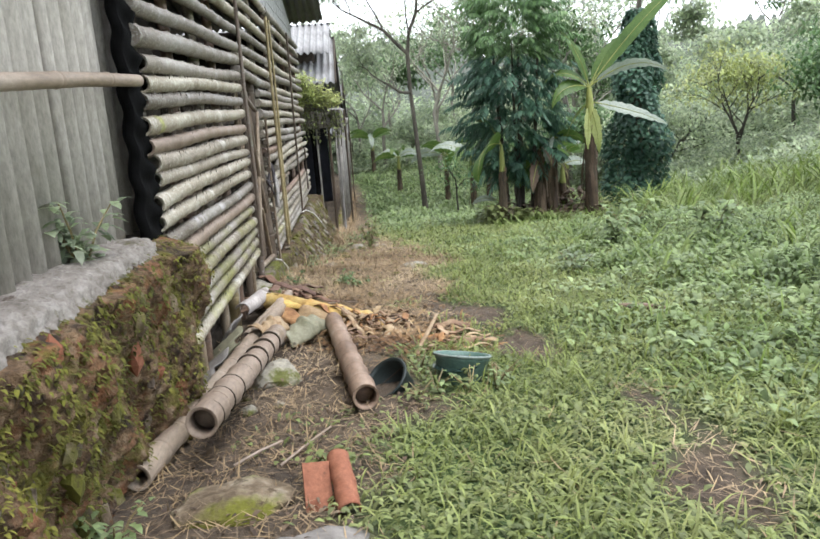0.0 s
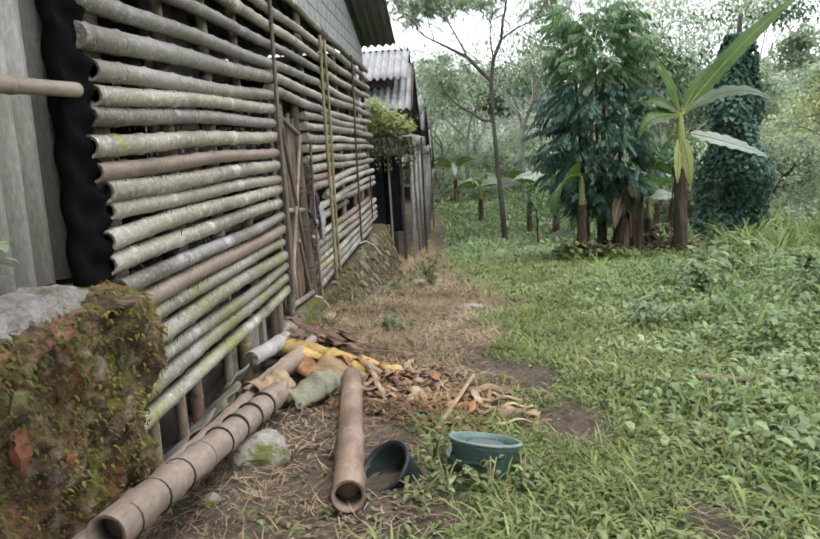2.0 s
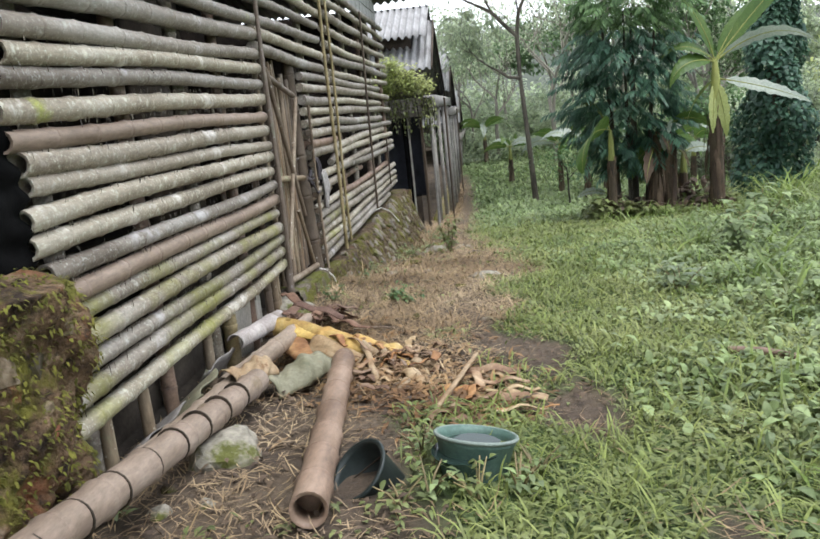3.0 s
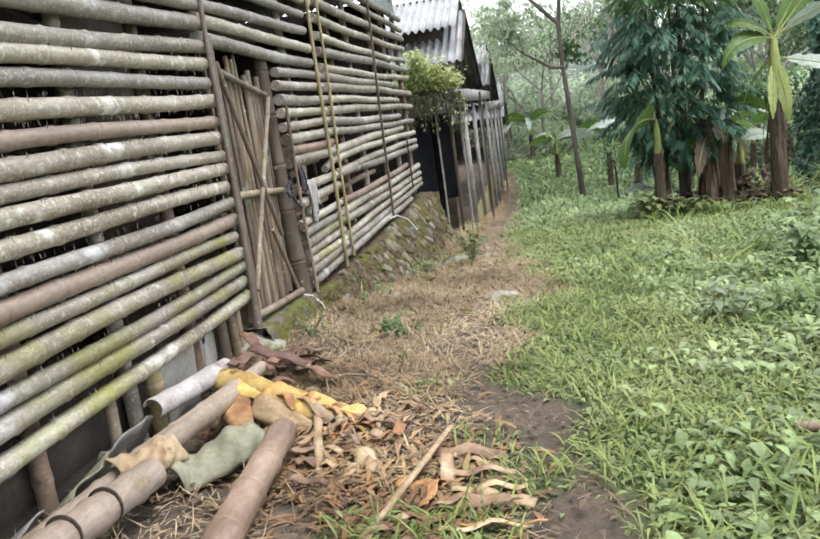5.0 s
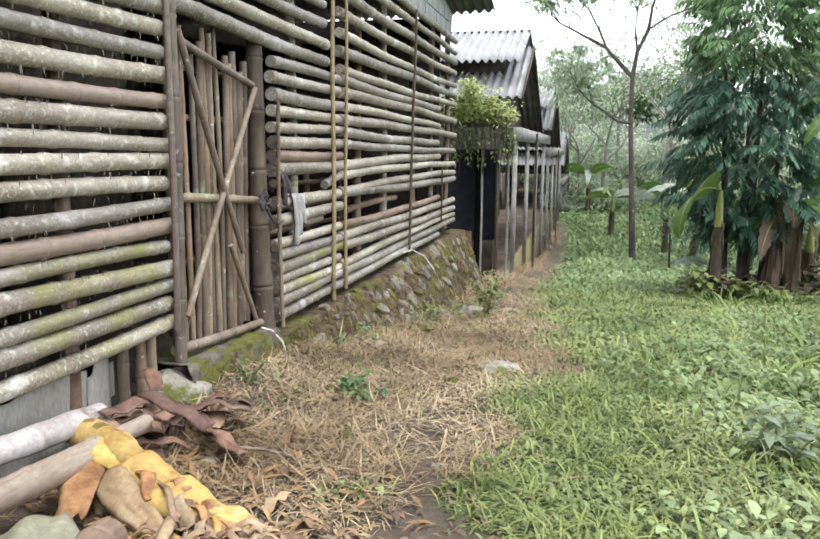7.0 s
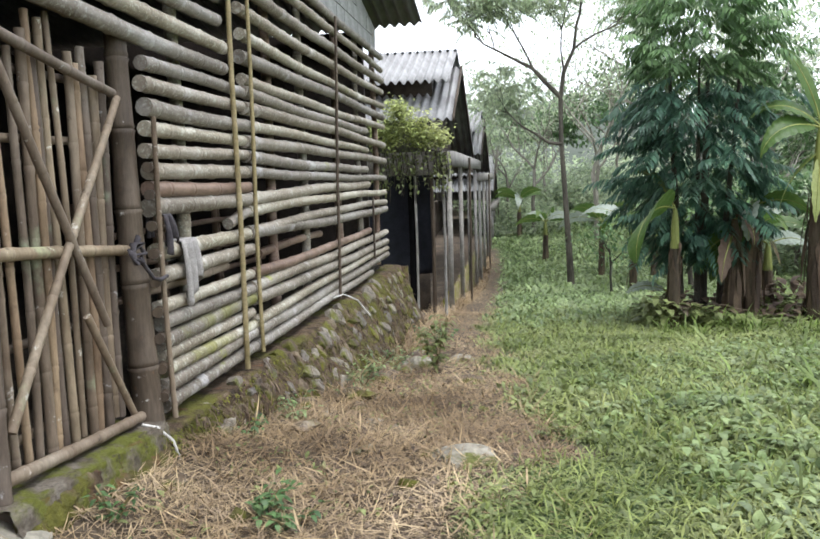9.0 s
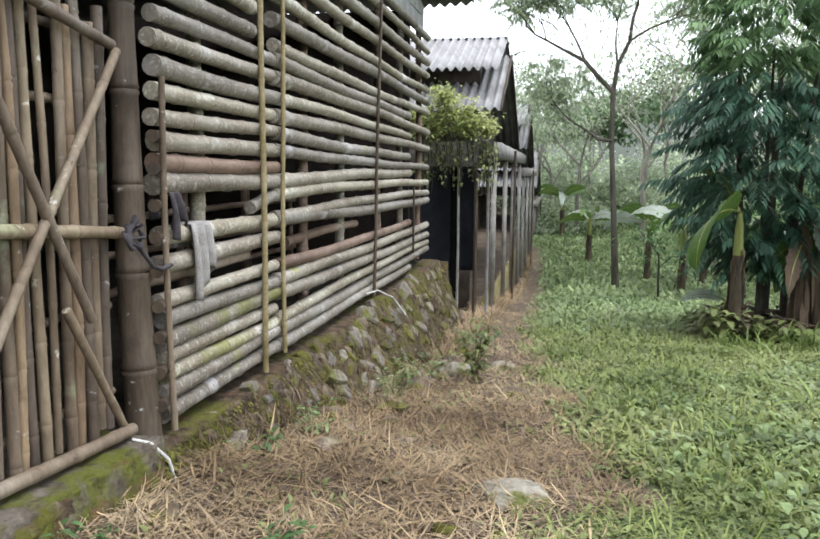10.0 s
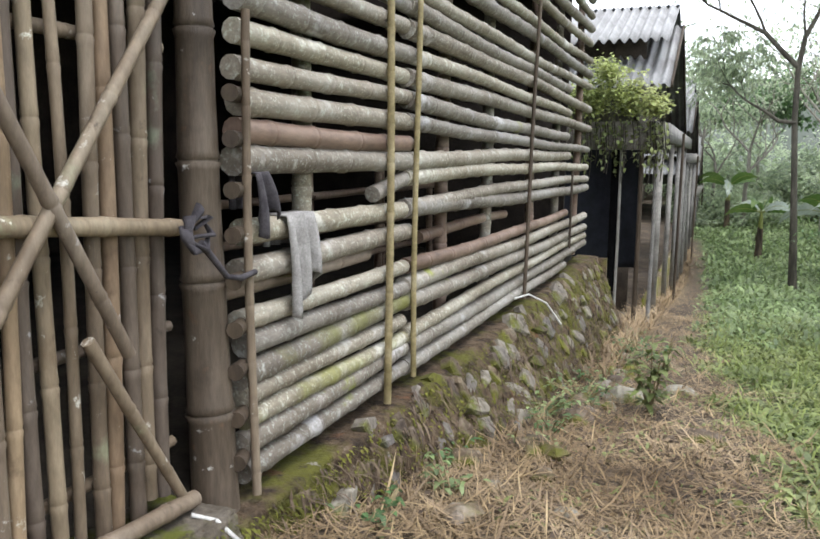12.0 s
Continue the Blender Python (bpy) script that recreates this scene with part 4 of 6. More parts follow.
pts, rad = [], []
for k in range(15):
    u = k / 14
    pts.append((0.15 + 0.83 * u, -2.4 - 0.42 * u + 0.02 * math.sin(u * 7), 0.385 - 0.12 * u + 0.012 * math.sin(u * 5)))
    rad.append(0.088 * (1 - 0.3 * u) * (1 + 0.03 * math.sin(u * 11) + 0.02 * math.sin(u * 27)))
ob = Shape().tube(pts, rad, 16, True, 0.012, 0.85).make("stem", "banana_yellow", stem)
ob.matrix_parent_inverse = Matrix.Translation((-0.2, 2.42, -0.2))
for k, (a, b, r, turn, ob_, mat) in enumerate((((0.3, -2.47, 0.36), (0.6, -2.63, 0.32), 0.1, 0.3, 2.6, "banana_yellow"), ((0.52, -2.58, 0.335), (0.82, -2.74, 0.28), 0.1, -0.2, 2.7, "banana_yellow"), ((0.74, -2.7, 0.3), (1.12, -2.86, 0.22), 0.1, 0.2, 2.9, "banana_yellow"), ((0.5, -2.62, 0.3), (1.05, -2.98, 0.2), 0.12, 1.0, 1.7, "sheath_cream"), ((0.13, -2.34, 0.36), (0.36, -2.5, 0.35), 0.11, -0.5, 4.0, "banana_dry"), ((0.3, -2.6, 0.3), (0.5, -2.95, 0.27), 0.09, 0.4, 2.6, "banana_orange"))):
    in_heap(layer(Shape(), a, b, r, turn, ob_, 590 + k).make("stem_layer", mat, stem))
rd = random.Random(12)
for k in range(24):
    u = 0.35 + 0.65 * k / 24
    c = Vector((0.2, -2.42, 0.42)).lerp(Vector((1.1, -2.87, 0.27)), u)
    e = c + Vector((rd.uniform(0.1, 0.34), rd.uniform(-0.34, 0.08), rd.uniform(-0.16, 0.0)))
    in_heap(curl(Shape(), c, e, rd.uniform(0.025, 0.08), rd.uniform(-0.9, 0.9), 600 + k, 0.03, 0.25).make("torn_sheath", ("banana_yellow", "banana_orange", "sheath_cream", "banana_dry")[k % 4], stem))
for k in range(92):
    a = rd.uniform(0, 6.28)
    lift = 0.0
    if k < 44:
        x, y = rd.gauss(0.24, 0.12), rd.gauss(-1.95, 0.2)
        lift = rd.uniform(0.06, 0.28) * math.exp(-((x - 0.2) ** 2 + (y + 2.0) ** 2) / 0.09)
    elif k < 76:
        x, y = rd.gauss(1.1, 0.17), rd.gauss(-3.08, 0.2)
        lift = rd.uniform(0.0, 0.13) * math.exp(-((x - 1.12) ** 2 + (y + 3.1) ** 2) / 0.06)
    else:
        x, y = rd.gauss(1.5, 0.12), rd.gauss(-3.72, 0.2)
        a = rd.gauss(0.3, 0.5)
    x = max(x, 0.1)
    z = float(height(x, y)) + rd.uniform(0.012, 0.045) + lift
    ln = rd.uniform(0.15, 0.42) if k < 44 else (rd.uniform(0.08, 0.24) if k < 76 else rd.uniform(0.14, 0.36))
    e = Vector((x + ln * math.cos(a), y + ln * math.sin(a), 0))
    e.z = float(height(e.x, e.y)) + rd.uniform(0.01, 0.04) + lift * rd.uniform(0.3, 1.2)
    mat = ("rust_leaf", "banana_dry", "rust_leaf")[k % 3] if k < 44 else ("banana_dry", "sheath_cream", "banana_orange", "banana_dry", "banana_dry")[k % 5]
    ob = curl(Shape(), (x, y, z), e, rd.uniform(0.04, 0.11) if k < 44 else rd.uniform(0.018, 0.07), rd.uniform(-0.5, 0.5), 640 + k, rd.uniform(0.0, 0.035), rd.uniform(0.05, 0.35)).make("sheath_scrap", mat)
    solid(ob, 0.004)
    tagged(ob, "dry brown banana leaf scrap heaped by the wall" if k < 44 else "torn yellow-brown banana sheath scrap on the soil", "banana sheath", "banana sheath scraps")
for a, b, w, mat in (((0.82, -2.75, 0.3), (1.02, -3.45, 0.25), 0.045, "sheath_cream"), ((1.2, -3.35, 0.26), (1.14, -3.72, 0.27), 0.05, "sheath_cream"), ((1.15, -3.25, 0.26), (1.3, -3.5, 0.26), 0.11, "sheath_cream")):
    ob = curl(Shape(), a, b, w, 0.2, 720, 0.03).make("sheath_strip", mat)
    solid(ob, 0.006)
    tagged(ob, "long pale strip of banana sheath", "banana sheath", "banana sheath scraps")
tagged(Shape().tube([(1.38, -3.98, 0.30), (1.5, -3.6, 0.33), (1.605, -3.2, 0.345)], [0.019, 0.017, 0.014], 8, squash=0.6).make("split_stick", "sheath_cream"), "pale split bamboo stick lying on the litter", "stick")
for k, (a, b, r) in enumerate((((0.62, -1.95, 0.2), (0.95, -1.98, 0.2), 0.008), ((0.6, -5.9, 0.42), (0.82, -5.5, 0.42), 0.007), ((0.38, -5.85, 0.42), (0.58, -5.6, 0.41), 0.007), ((3.05, -3.4, 0.33), (3.35, -3.6, 0.33), 0.025))):
    tagged(Shape().tube([a, Vector(a).lerp(Vector(b), 0.5) + Vector((0.01, 0, 0.012)), b], r, 7).make("dry_stick", "bamboo_pale" if k < 3 else "bamboo_brown"), "dry pale stick lying on the ground", "stick", "sticks on the ground")

# ---- buckets, rock, tile, slab ----
def bucket(name, at, tilt, r0, r1, h, mat, label, rimmat, handle):
    root = group_of(name, label, "bucket", at)
    sh = Shape()
    prof = [(r0 * 0.98, 0.0), (r0, 0.01), (r1 * 0.96, h * 0.86), (r1, h * 0.88), (r1, h), (r1 - 0.006, h), (r1 - 0.01, h * 0.87), (r0 - 0.008, 0.015), (0.0, 0.015)]
    n = 32
    sh.grid(lambda u, v: (prof[round(u * 8)][0] * math.cos(v * 2 * math.pi), prof[round(u * 8)][0] * math.sin(v * 2 * math.pi), prof[round(u * 8)][1]), 8, n)
    sh.f.append(tuple(range(0, n)))
    body = sh.make("body", mat, root)
    pts = [((r1 + 0.004) * math.cos(a), (r1 + 0.004) * math.sin(a), h - 0.006) for a in np.linspace(0, 2 * math.pi, 33)]
    Shape().tube(pts, 0.009, 6, False).make("rim", rimmat, root, "rolled rim of the bucket")
    if handle:
        pts = [(r1 * 1.03 * math.cos(a), 0.35 * r1 * math.sin(a) + r1 * 0.1, h - 0.03 - 0.8 * r1 * abs(math.sin(a)) * 0.4) for a in np.linspace(0, math.pi, 15)]
        Shape().tube(pts, 0.004, 6, False).make("handle", "hollow", root, "thin wire handle")
    root.rotation_euler = tilt
    return root


bucket("bucket", (1.585, -4.72, 0.23), (-0.16, 0.2, 0.3), 0.125, 0.172, 0.25, "bucket_green", "dusty green plastic bucket standing in weeds", "bucket_rim", False)
bucket("bucket", (1.235, -4.78, 0.28), (radians(24), radians(-36), 0.0), 0.10, 0.135, 0.2, "bucket_black", "black plastic bucket tipped towards the path", "bucket_black", True)
# dark water in the green bucket
sh = Shape()
sh.v = [(0.155 * math.cos(a), 0.155 * math.sin(a), 0) for a in np.linspace(0, 2 * math.pi, 28, endpoint=False)]
sh.f = [tuple(range(28))]
water = bpy.data.materials.new("murky_water")
water.use_nodes = True
water.node_tree.nodes["Principled BSDF"].inputs["Base Color"].default_value = (0.02, 0.035, 0.03, 1)
water.node_tree.nodes["Principled BSDF"].inputs["Roughness"].default_value = 0.04
M["water"] = water
ob = sh.make("bucket_water", "water")
ob.location = (1.58, -4.72, 0.43)
tagged(ob, "dark murky water standing in the bucket", "water")


def big_rock(name, c, r, flat, seed, mat, label, group=""):
    bm = bmesh.new()
    bmesh.ops.create_icosphere(bm, subdivisions=3, radius=1)
    for vv in bm.verts:
        k = 1 + 0.35 * noise.noise(vv.co * 1.2 + Vector((seed, 0, 0))) + 0.12 * noise.noise(vv.co * 3.5 + Vector((seed, 4, 0)))
        vv.co = Vector((vv.co.x * flat[0], vv.co.y * flat[1], vv.co.z * flat[2])) * (r * k)
    me = bpy.data.meshes.new(name)
    bm.to_mesh(me)
    bm.free()
    me.materials.append(M[mat])
    ob = new(name, me)
    ob.location = (c[0], c[1], float(height(c[0], c[1])) + c[2])
    return tagged(ob, label, "rock", group)


big_rock("rock", (0.42, -4.45, 0.03), 0.17, (1, 1.1, 0.55), 3, "rock", "flat mossy grey rock beside the bamboo poles")
for k, (x, y, r, fl) in enumerate(((0.45, -6.25, 0.22, 0.35), (0.33, -5.0, 0.05, 0.8), (0.28, -4.8, 0.04, 0.8), (0.5, -4.95, 0.035, 0.8), (1.5, 2.85, 0.17, 0.3), (1.66, 0.35, 0.19, 0.35), (0.78, 1.6, 0.07, 0.9), (0.95, 3.9, 0.16, 0.8), (0.72, 2.9, 0.12, 0.7), (0.6, 1.3, 0.05, 0.8), (0.35, 1.6, 0.11, 0.6), (-0.02, -1.35, 0.2, 0.7), (0.25, -0.45, 0.10, 0.4), (1.3, 4.6, 0.14, 0.4), (0.8, 4.6, 0.13, 0.7))):
    big_rock("rock", (x, y, 0.0), r, (1, 1, fl), 10 + k, "rock" if k % 2 else "stone", "weathered stone half sunk in straw", "stones in the straw")
tile = half_pipe((0.93, -6.42, 0.44), (0.88, -6.12, 0.54), 0.045, 0.1, "terracotta", "roof_tile", "broken orange terracotta roof tile leaning up", "roof tile")
sh = Shape().box(-0.055, 0.06, -0.01, 0.01, 0, 0.21, Matrix.Translation((0.8, -6.33, 0.4)) @ Euler((-0.75, 0.1, 0.2)).to_matrix().to_4x4())
tagged(sh.make("tile_shard", "terracotta", None, "", False), "flat orange terracotta shard leaning on a tile", "roof tile")
def slab(u, v):
    n = 0.02 * noise.noise((u * 6, v * 6, 1))
    return (0.35 + 0.65 * u + n, -7.02 + 0.42 * v + 0.06 * u + n, 0.49 + n * 0.6 - 0.05 * (2 * abs(v - 0.5)) ** 6 - 0.05 * (2 * abs(u - 0.5)) ** 8)
ob = Shape().grid(slab, 24, 16).make("stone_slab", "concrete")
solid(ob, 0.07, -1)
tagged(ob, "flat grey stone slab on the ground", "slab")
# hose ends poking out of the wall foot
for k, pts in enumerate((((0.0, -0.2, 0.37), (0.06, -0.15, 0.34), (0.12, -0.1, 0.25), (0.16, -0.09, 0.1)), ((0.03, 3.9, 0.40), (0.1, 4.1, 0.41), (0.22, 4.25, 0.32), (0.34, 4.3, 0.14)))):
    tagged(Shape().tube(pts, 0.008, 8).make("hose_end", "hose"), "pale hose end bent out of the wall foot", "hose", "hose ends")

# dry fibres caught between the culms
g = np.random.default_rng(91)
rows_z = [0.5 * (a + b) for a, b in LEFT]
n = 1500
i = g.integers(1, len(rows_z), n)
y = g.uniform(-4.9, -1.4, n)
u = (y + 4.95) / 3.6
z = np.array([p[0] for p in LEFT])[i] * (1 - u) + np.array([p[1] for p in LEFT])[i] * u - 0.04
P = np.stack([g.uniform(-0.05, -0.005, n), y, z], 1)
blades("culm_fibres", P, g.uniform(0, 6.28, n), g.uniform(-1.5, -0.5, n), g.uniform(0.015, 0.06, n), g.uniform(0.002, 0.006, n), 0.8, "fibre", None, "pale dry fibres hanging between the culms", "fibres", "stuff")

# ---- far sheds along the path ----
def corrugated_roof(name, p0, along, down, waves, mat, parent, thick=0.012, amp=0.03):
    ob = corrugated(Shape(), p0, along, down, waves, amp).make(name, mat, parent)
    return solid(ob, thick)


def far_shed(y0, z, seed):
    """A long open shed: pillars, beam, low wall and a roof in two tiers, gable to the path."""
    root = group_of("far_shed", "open concrete-pillared shed with pale corrugated two-tier roof", "shed", (0, y0, 0), "sheds along the path")

    def put_in(ob):
        ob.parent = root
        ob.matrix_parent_inverse = Matrix.Translation((0, -y0, 0))
        return ob
    length, run = 6.2, 10.6
    ym = y0 + length / 2
    rise = 2.05
    for side in (-1, 1):
        reach = 2.75 if side < 0 else 4.0
        # far slopes use the sheet darkened for the shade below it
        put_in(corrugated_roof("lower_roof", (0.62, ym + side * reach, z + rise * (1 - reach / 4.0)), (-7, 0, 0), (0, -side * reach, rise * reach / 4.0), 38, "tin" if side < 0 else "tin_shaded", None, 0.012, 0.04))
        put_in(corrugated_roof("upper_roof", (0.52, ym + side * 2.45, z + 1.47), (-7, 0, 0), (0, -side * 2.45, 1.0), 38, "tin" if side < 0 else "tin_shaded", None, 0.012, 0.045))
        put_in(Shape().box(0.6, 0.64, 0, reach * 1.12, -0.09, 0.03, Matrix.Translation((0, ym, z + rise - 0.03)) @ Euler((math.atan2(-rise, 4.0 * side), 0, 0)).to_matrix().to_4x4()).make("verge_board", "shade_and_boards"))
    # clerestory, gable and inner walls are dark panels in place of shaded openings
    put_in(Shape().box(-6, 0.05, ym - 1.5, ym - 1.42, z + 1.1, z + 1.8).make("clerestory", "shade_and_boards"))
    sh = Shape()
    sh.v = [(x, y, q) for x in (0.05, -0.02) for y, q in ((ym - 2.5, z + 0.05), (ym + 3.6, z + 0.05), (ym, z + 2.0), (ym - 2.5, z + 0.7), (ym + 2.2, z + 0.85))]
    sh.f = [(0, 1, 4, 2, 3), (8, 7, 9, 6, 5), (0, 5, 6, 1)]
    put_in(sh.make("gable", "shade_and_boards", None, "", False))
    put_in(Shape().box(0.36, 0.66, y0 - 0.2, y0 + run, z - 0.33, z - 0.04).make("beam", "pillar"))
    for k in range(4):
        y = y0 + k * run / 3.5
        g = float(height(0.5, y))
        put_in(Shape().box(0.48, 0.58, y - 0.05, y + 0.05, g - 0.3, z - 0.3).make("pillar", "pillar"))
        if k % 3 == 1:
            put_in(Shape().tube([(0.72, y + 0.5, g - 0.1), (0.73, y + 0.5, z - 0.1)], 0.03, 8).make("rail_post", "bamboo_dark"))
    g = float(height(0, ym))
    put_in(Shape().box(0.34, 0.44, y0, y0 + run, g - 1.4, g + 0.6).make("low_wall", "stone"))
    put_in(Shape().box(-5.5, -5.4, y0, y0 + run, g - 1, z + 0.1).make("back_wall", "shade_and_boards"))
    put_in(Shape().box(-2.6, -2.5, y0, y0 + run, g - 1, z + 0.1).make("inner_wall", "shade_and_boards"))
    return root


far_shed(12.1, 2.2, 1)
far_shed(23.9, 1.8, 2)
far_shed(36.0, 0.25, 3)

# porch between the two sheds: tank, tarpaulin, posts, beam with creeper
tagged(Shape().box(-4, 0.7, 10.05, 10.25, 1.68, 2.1).make("porch_beam", "cement"), "mossy concrete porch beam overgrown with creeper", "beam", kind="structure")
tagged(Shape().box(-4, 0.1, 11.9, 12.0, -1.3, 1.6).make("wall_porch", "shade_and_boards"), "dark board wall at the back of the porch", "wall", kind="structure")
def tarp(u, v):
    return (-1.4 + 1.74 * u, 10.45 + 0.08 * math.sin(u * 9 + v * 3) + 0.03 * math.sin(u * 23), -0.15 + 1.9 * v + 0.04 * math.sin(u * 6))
# spread wider than the tarpaulin so its black covers the opening's shade
ob = Shape().grid(tarp, 24, 16).make("tarpaulin", "tarp_and_shade")
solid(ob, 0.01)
tagged(ob, "black tarpaulin that also fills the shaded porch opening", "tarpaulin")
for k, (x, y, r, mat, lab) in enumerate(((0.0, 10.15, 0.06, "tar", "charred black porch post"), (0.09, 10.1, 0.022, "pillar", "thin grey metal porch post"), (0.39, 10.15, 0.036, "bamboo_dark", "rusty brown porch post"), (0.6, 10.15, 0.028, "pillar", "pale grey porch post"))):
    g = float(height(x, y))
    tagged(Shape().tube([(x, y, g - 0.1), (x + 0.01, y, 0.3), (x, y, 1.7)], [r * 1.15, r, r * 0.95], 10).make("porch_post", mat), lab, "post", "porch posts")
tagged(Shape().box(-1.6, -0.25, 10.6, 10.75, -1.2, 0.05).make("brick_trough", "stone"), "low stone trough wall in the porch", "trough")
tagged(Shape().tube([(-0.1, 9.9, -1.2), (-0.1, 9.9, -0.75)], [0.16, 0.17], 16, True).make("black_drum", "tar"), "short black drum beside the porch post", "drum")

# creeper on the porch beam
rg = np.random.default_rng(41)
lobes = ((-0.5, 2.45, 0.26), (-0.2, 2.65, 0.28), (0.15, 2.55, 0.28), (0.42, 2.38, 0.24), (-0.3, 2.35, 0.2), (0.2, 2.35, 0.2), (0.6, 2.3, 0.13), (-0.15, 2.85, 0.18))
P = np.concatenate([np.stack([cx_ + rg.normal(0, q * 0.6, 430), rg.normal(10.0, 0.2, 430), cz_ + rg.normal(0, q * 0.5, 430)], 1) for cx_, cz_, q in lobes])
creeper = group_of("creeper", "leafy yellow-green creeper heaped on the porch beam", "creeper", (0, 10.15, 1.8))
ob = blades("foliage", P, rg.uniform(0, 6.28, len(P)), rg.uniform(-0.5, 0.7, len(P)), rg.uniform(0.05, 0.1, len(P)), rg.uniform(0.035, 0.06, len(P)), 0.6, "yellowleaf", creeper)
ob.matrix_parent_inverse = Matrix.Translation((0, -10.15, -1.8))
P = []
for k in range(36):
    x, y = rg.uniform(-0.6, 0.75), rg.uniform(9.85, 10.1)
    ln = rg.uniform(0.25, 0.85)
    ob = Shape().tube([(x, y, 2.1), (x + 0.05, y - 0.06, 2.0 - ln * 0.5), (x + 0.02, y - 0.04, 2.0 - ln)], 0.006, 5).make("stalk", "bark", creeper)
    ob.matrix_parent_inverse = Matrix.Translation((0, -10.15, -1.8))
    for q in range(int(ln * 20)):
        P.append((x + rg.normal(0, 0.05), y - 0.05 + rg.normal(0, 0.05), 2.1 - ln * rg.uniform(0, 1)))
P = np.array(P)
ob = blades("trailing_foliage", P, rg.uniform(0, 6.28, len(P)), rg.uniform(-1.0, 0.4, len(P)), rg.uniform(0.06, 0.11, len(P)), 0.05, 0.8, "weed", creeper)
ob.matrix_parent_inverse = Matrix.Translation((0, -10.15, -1.8))

# ---- trees ----
def limb(sh, a, d, ln, r, depth, rd, tips, spread=0.55, kids=3, gravity=0.0):
    """A tapering limb that forks; the ends go into tips."""
    pts, rad = [Vector(a)], [r]
    d = Vector(d).normalized()
    n = 4
    for k in range(n):
        d = (d + Vector((rd.gauss(0, 0.13), rd.gauss(0, 0.13), rd.gauss(0, 0.08) - gravity))).normalized()
        pts.append(pts[-1] + d * (ln / n))
        rad.append(r * (1 - 0.45 * (k + 1) / n))
    sh.tube(pts, rad, 7 if depth > 1 else 5, False)
    if depth <= 0:
        tips.append((pts[-1], d))
        tips.append((pts[-2], d))
        return
    for k in range(kids):
        at = pts[-1] if k == 0 else pts[rd.randint(2, n)]
        nd = (d + Vector((rd.gauss(0, spread), rd.gauss(0, spread), rd.gauss(0.1, spread * 0.5)))).normalized()
        limb(sh, at, nd, ln * rd.uniform(0.6, 0.85), r * 0.5, depth - 1, rd, tips, spread, kids, gravity)


def tree(at, tall, r, seed, mat, leaves, size, label, depth=3, spread=0.55, kids=3, puff=0.5, group="trees behind the field", trunk=0.45, lean=(0, 0)):
    rd = random.Random(seed)
    x, y = at
    z = float(height(x, y))
    root = group_of("tree", label, "tree", (x, y, z), group)
    sh, tips = Shape(), []
    hgt = tall * trunk
    pts = [Vector((lean[0] * t * t * hgt, lean[1] * t * t * hgt, t * hgt - 0.2)) + Vector((rd.gauss(0, 0.03), rd.gauss(0, 0.03), 0)) * hgt * t for t in (0, 0.25, 0.5, 0.75, 1)]
    sh.tube(pts, [r * 1.25, r, r * 0.92, r * 0.85, r * 0.75], 10, False)
    for k in range(kids):
        a = k * 6.28 / kids + rd.uniform(0, 1)
        limb(sh, pts[-1] if k else pts[-2], (math.cos(a) * 0.55, math.sin(a) * 0.55, 0.8), tall * (1 - trunk) * 0.45, r * 0.55, depth - 1, rd, tips, spread, kids)
    # trunks beyond the field take the bark that has haze in its colour
    sh.make("trunk", "bark_hazed" if y > 24 else "bark", root)
    g = np.random.default_rng(seed)
    T = np.array([tuple(t[0]) for t in tips])
    n = leaves
    c = T[g.integers(0, len(T), n)]
    P = c + g.normal(0, puff, (n, 3)) * np.array([1, 1, 0.55])
    blades("crown", P, g.uniform(0, 6.28, n), g.uniform(-0.7, 0.5, n), g.uniform(0.7, 1.3, n) * size, g.uniform(0.35, 0.55, n) * size, 0.7, mat, root)
    return root


def pinnate(name, P, az, pitch, length, pairs, leaflet, width, mat, parent, seed, droop=0.9):
    """Feathery fronds: rows of leaflets on both sides of arching stalks."""
    g = np.random.default_rng(seed)
    Q, A, PI, L = [], [], [], []
    for p, a, pt, ln in zip(P, az, pitch, length):
        u = (np.arange(pairs) + 1.0) / pairs
        ang = pt - droop * u * 0.5
        h = np.stack([math.cos(a) * np.cos(ang) * ln * u, math.sin(a) * np.cos(ang) * ln * u, np.sin(ang) * ln * u], 1) + p
        for sgn in (-1, 1):
            Q.append(h)
            A.append(a + sgn * (1.15 - 0.35 * u) + g.normal(0, 0.08, pairs))
            PI.append(-0.25 - 0.4 * g.random(pairs))
            L.append(leaflet * (0.75 + 0.5 * np.sin(u * 2.6)))
    Q, A, PI, L = np.concatenate(Q), np.concatenate(A), np.concatenate(PI), np.concatenate(L)
    return blades(name, Q, A, PI, L, L * width, 0.5, mat, parent)


# dense dark tree with drooping feathery leaves
rd = random.Random(77)
cx, cy = 4.85, 9.2
cz = float(height(cx, cy))
big = group_of("tree", "dense dark-green tree with drooping feathery leaves", "tree", (cx, cy, cz))
sh, tips = Shape(), []
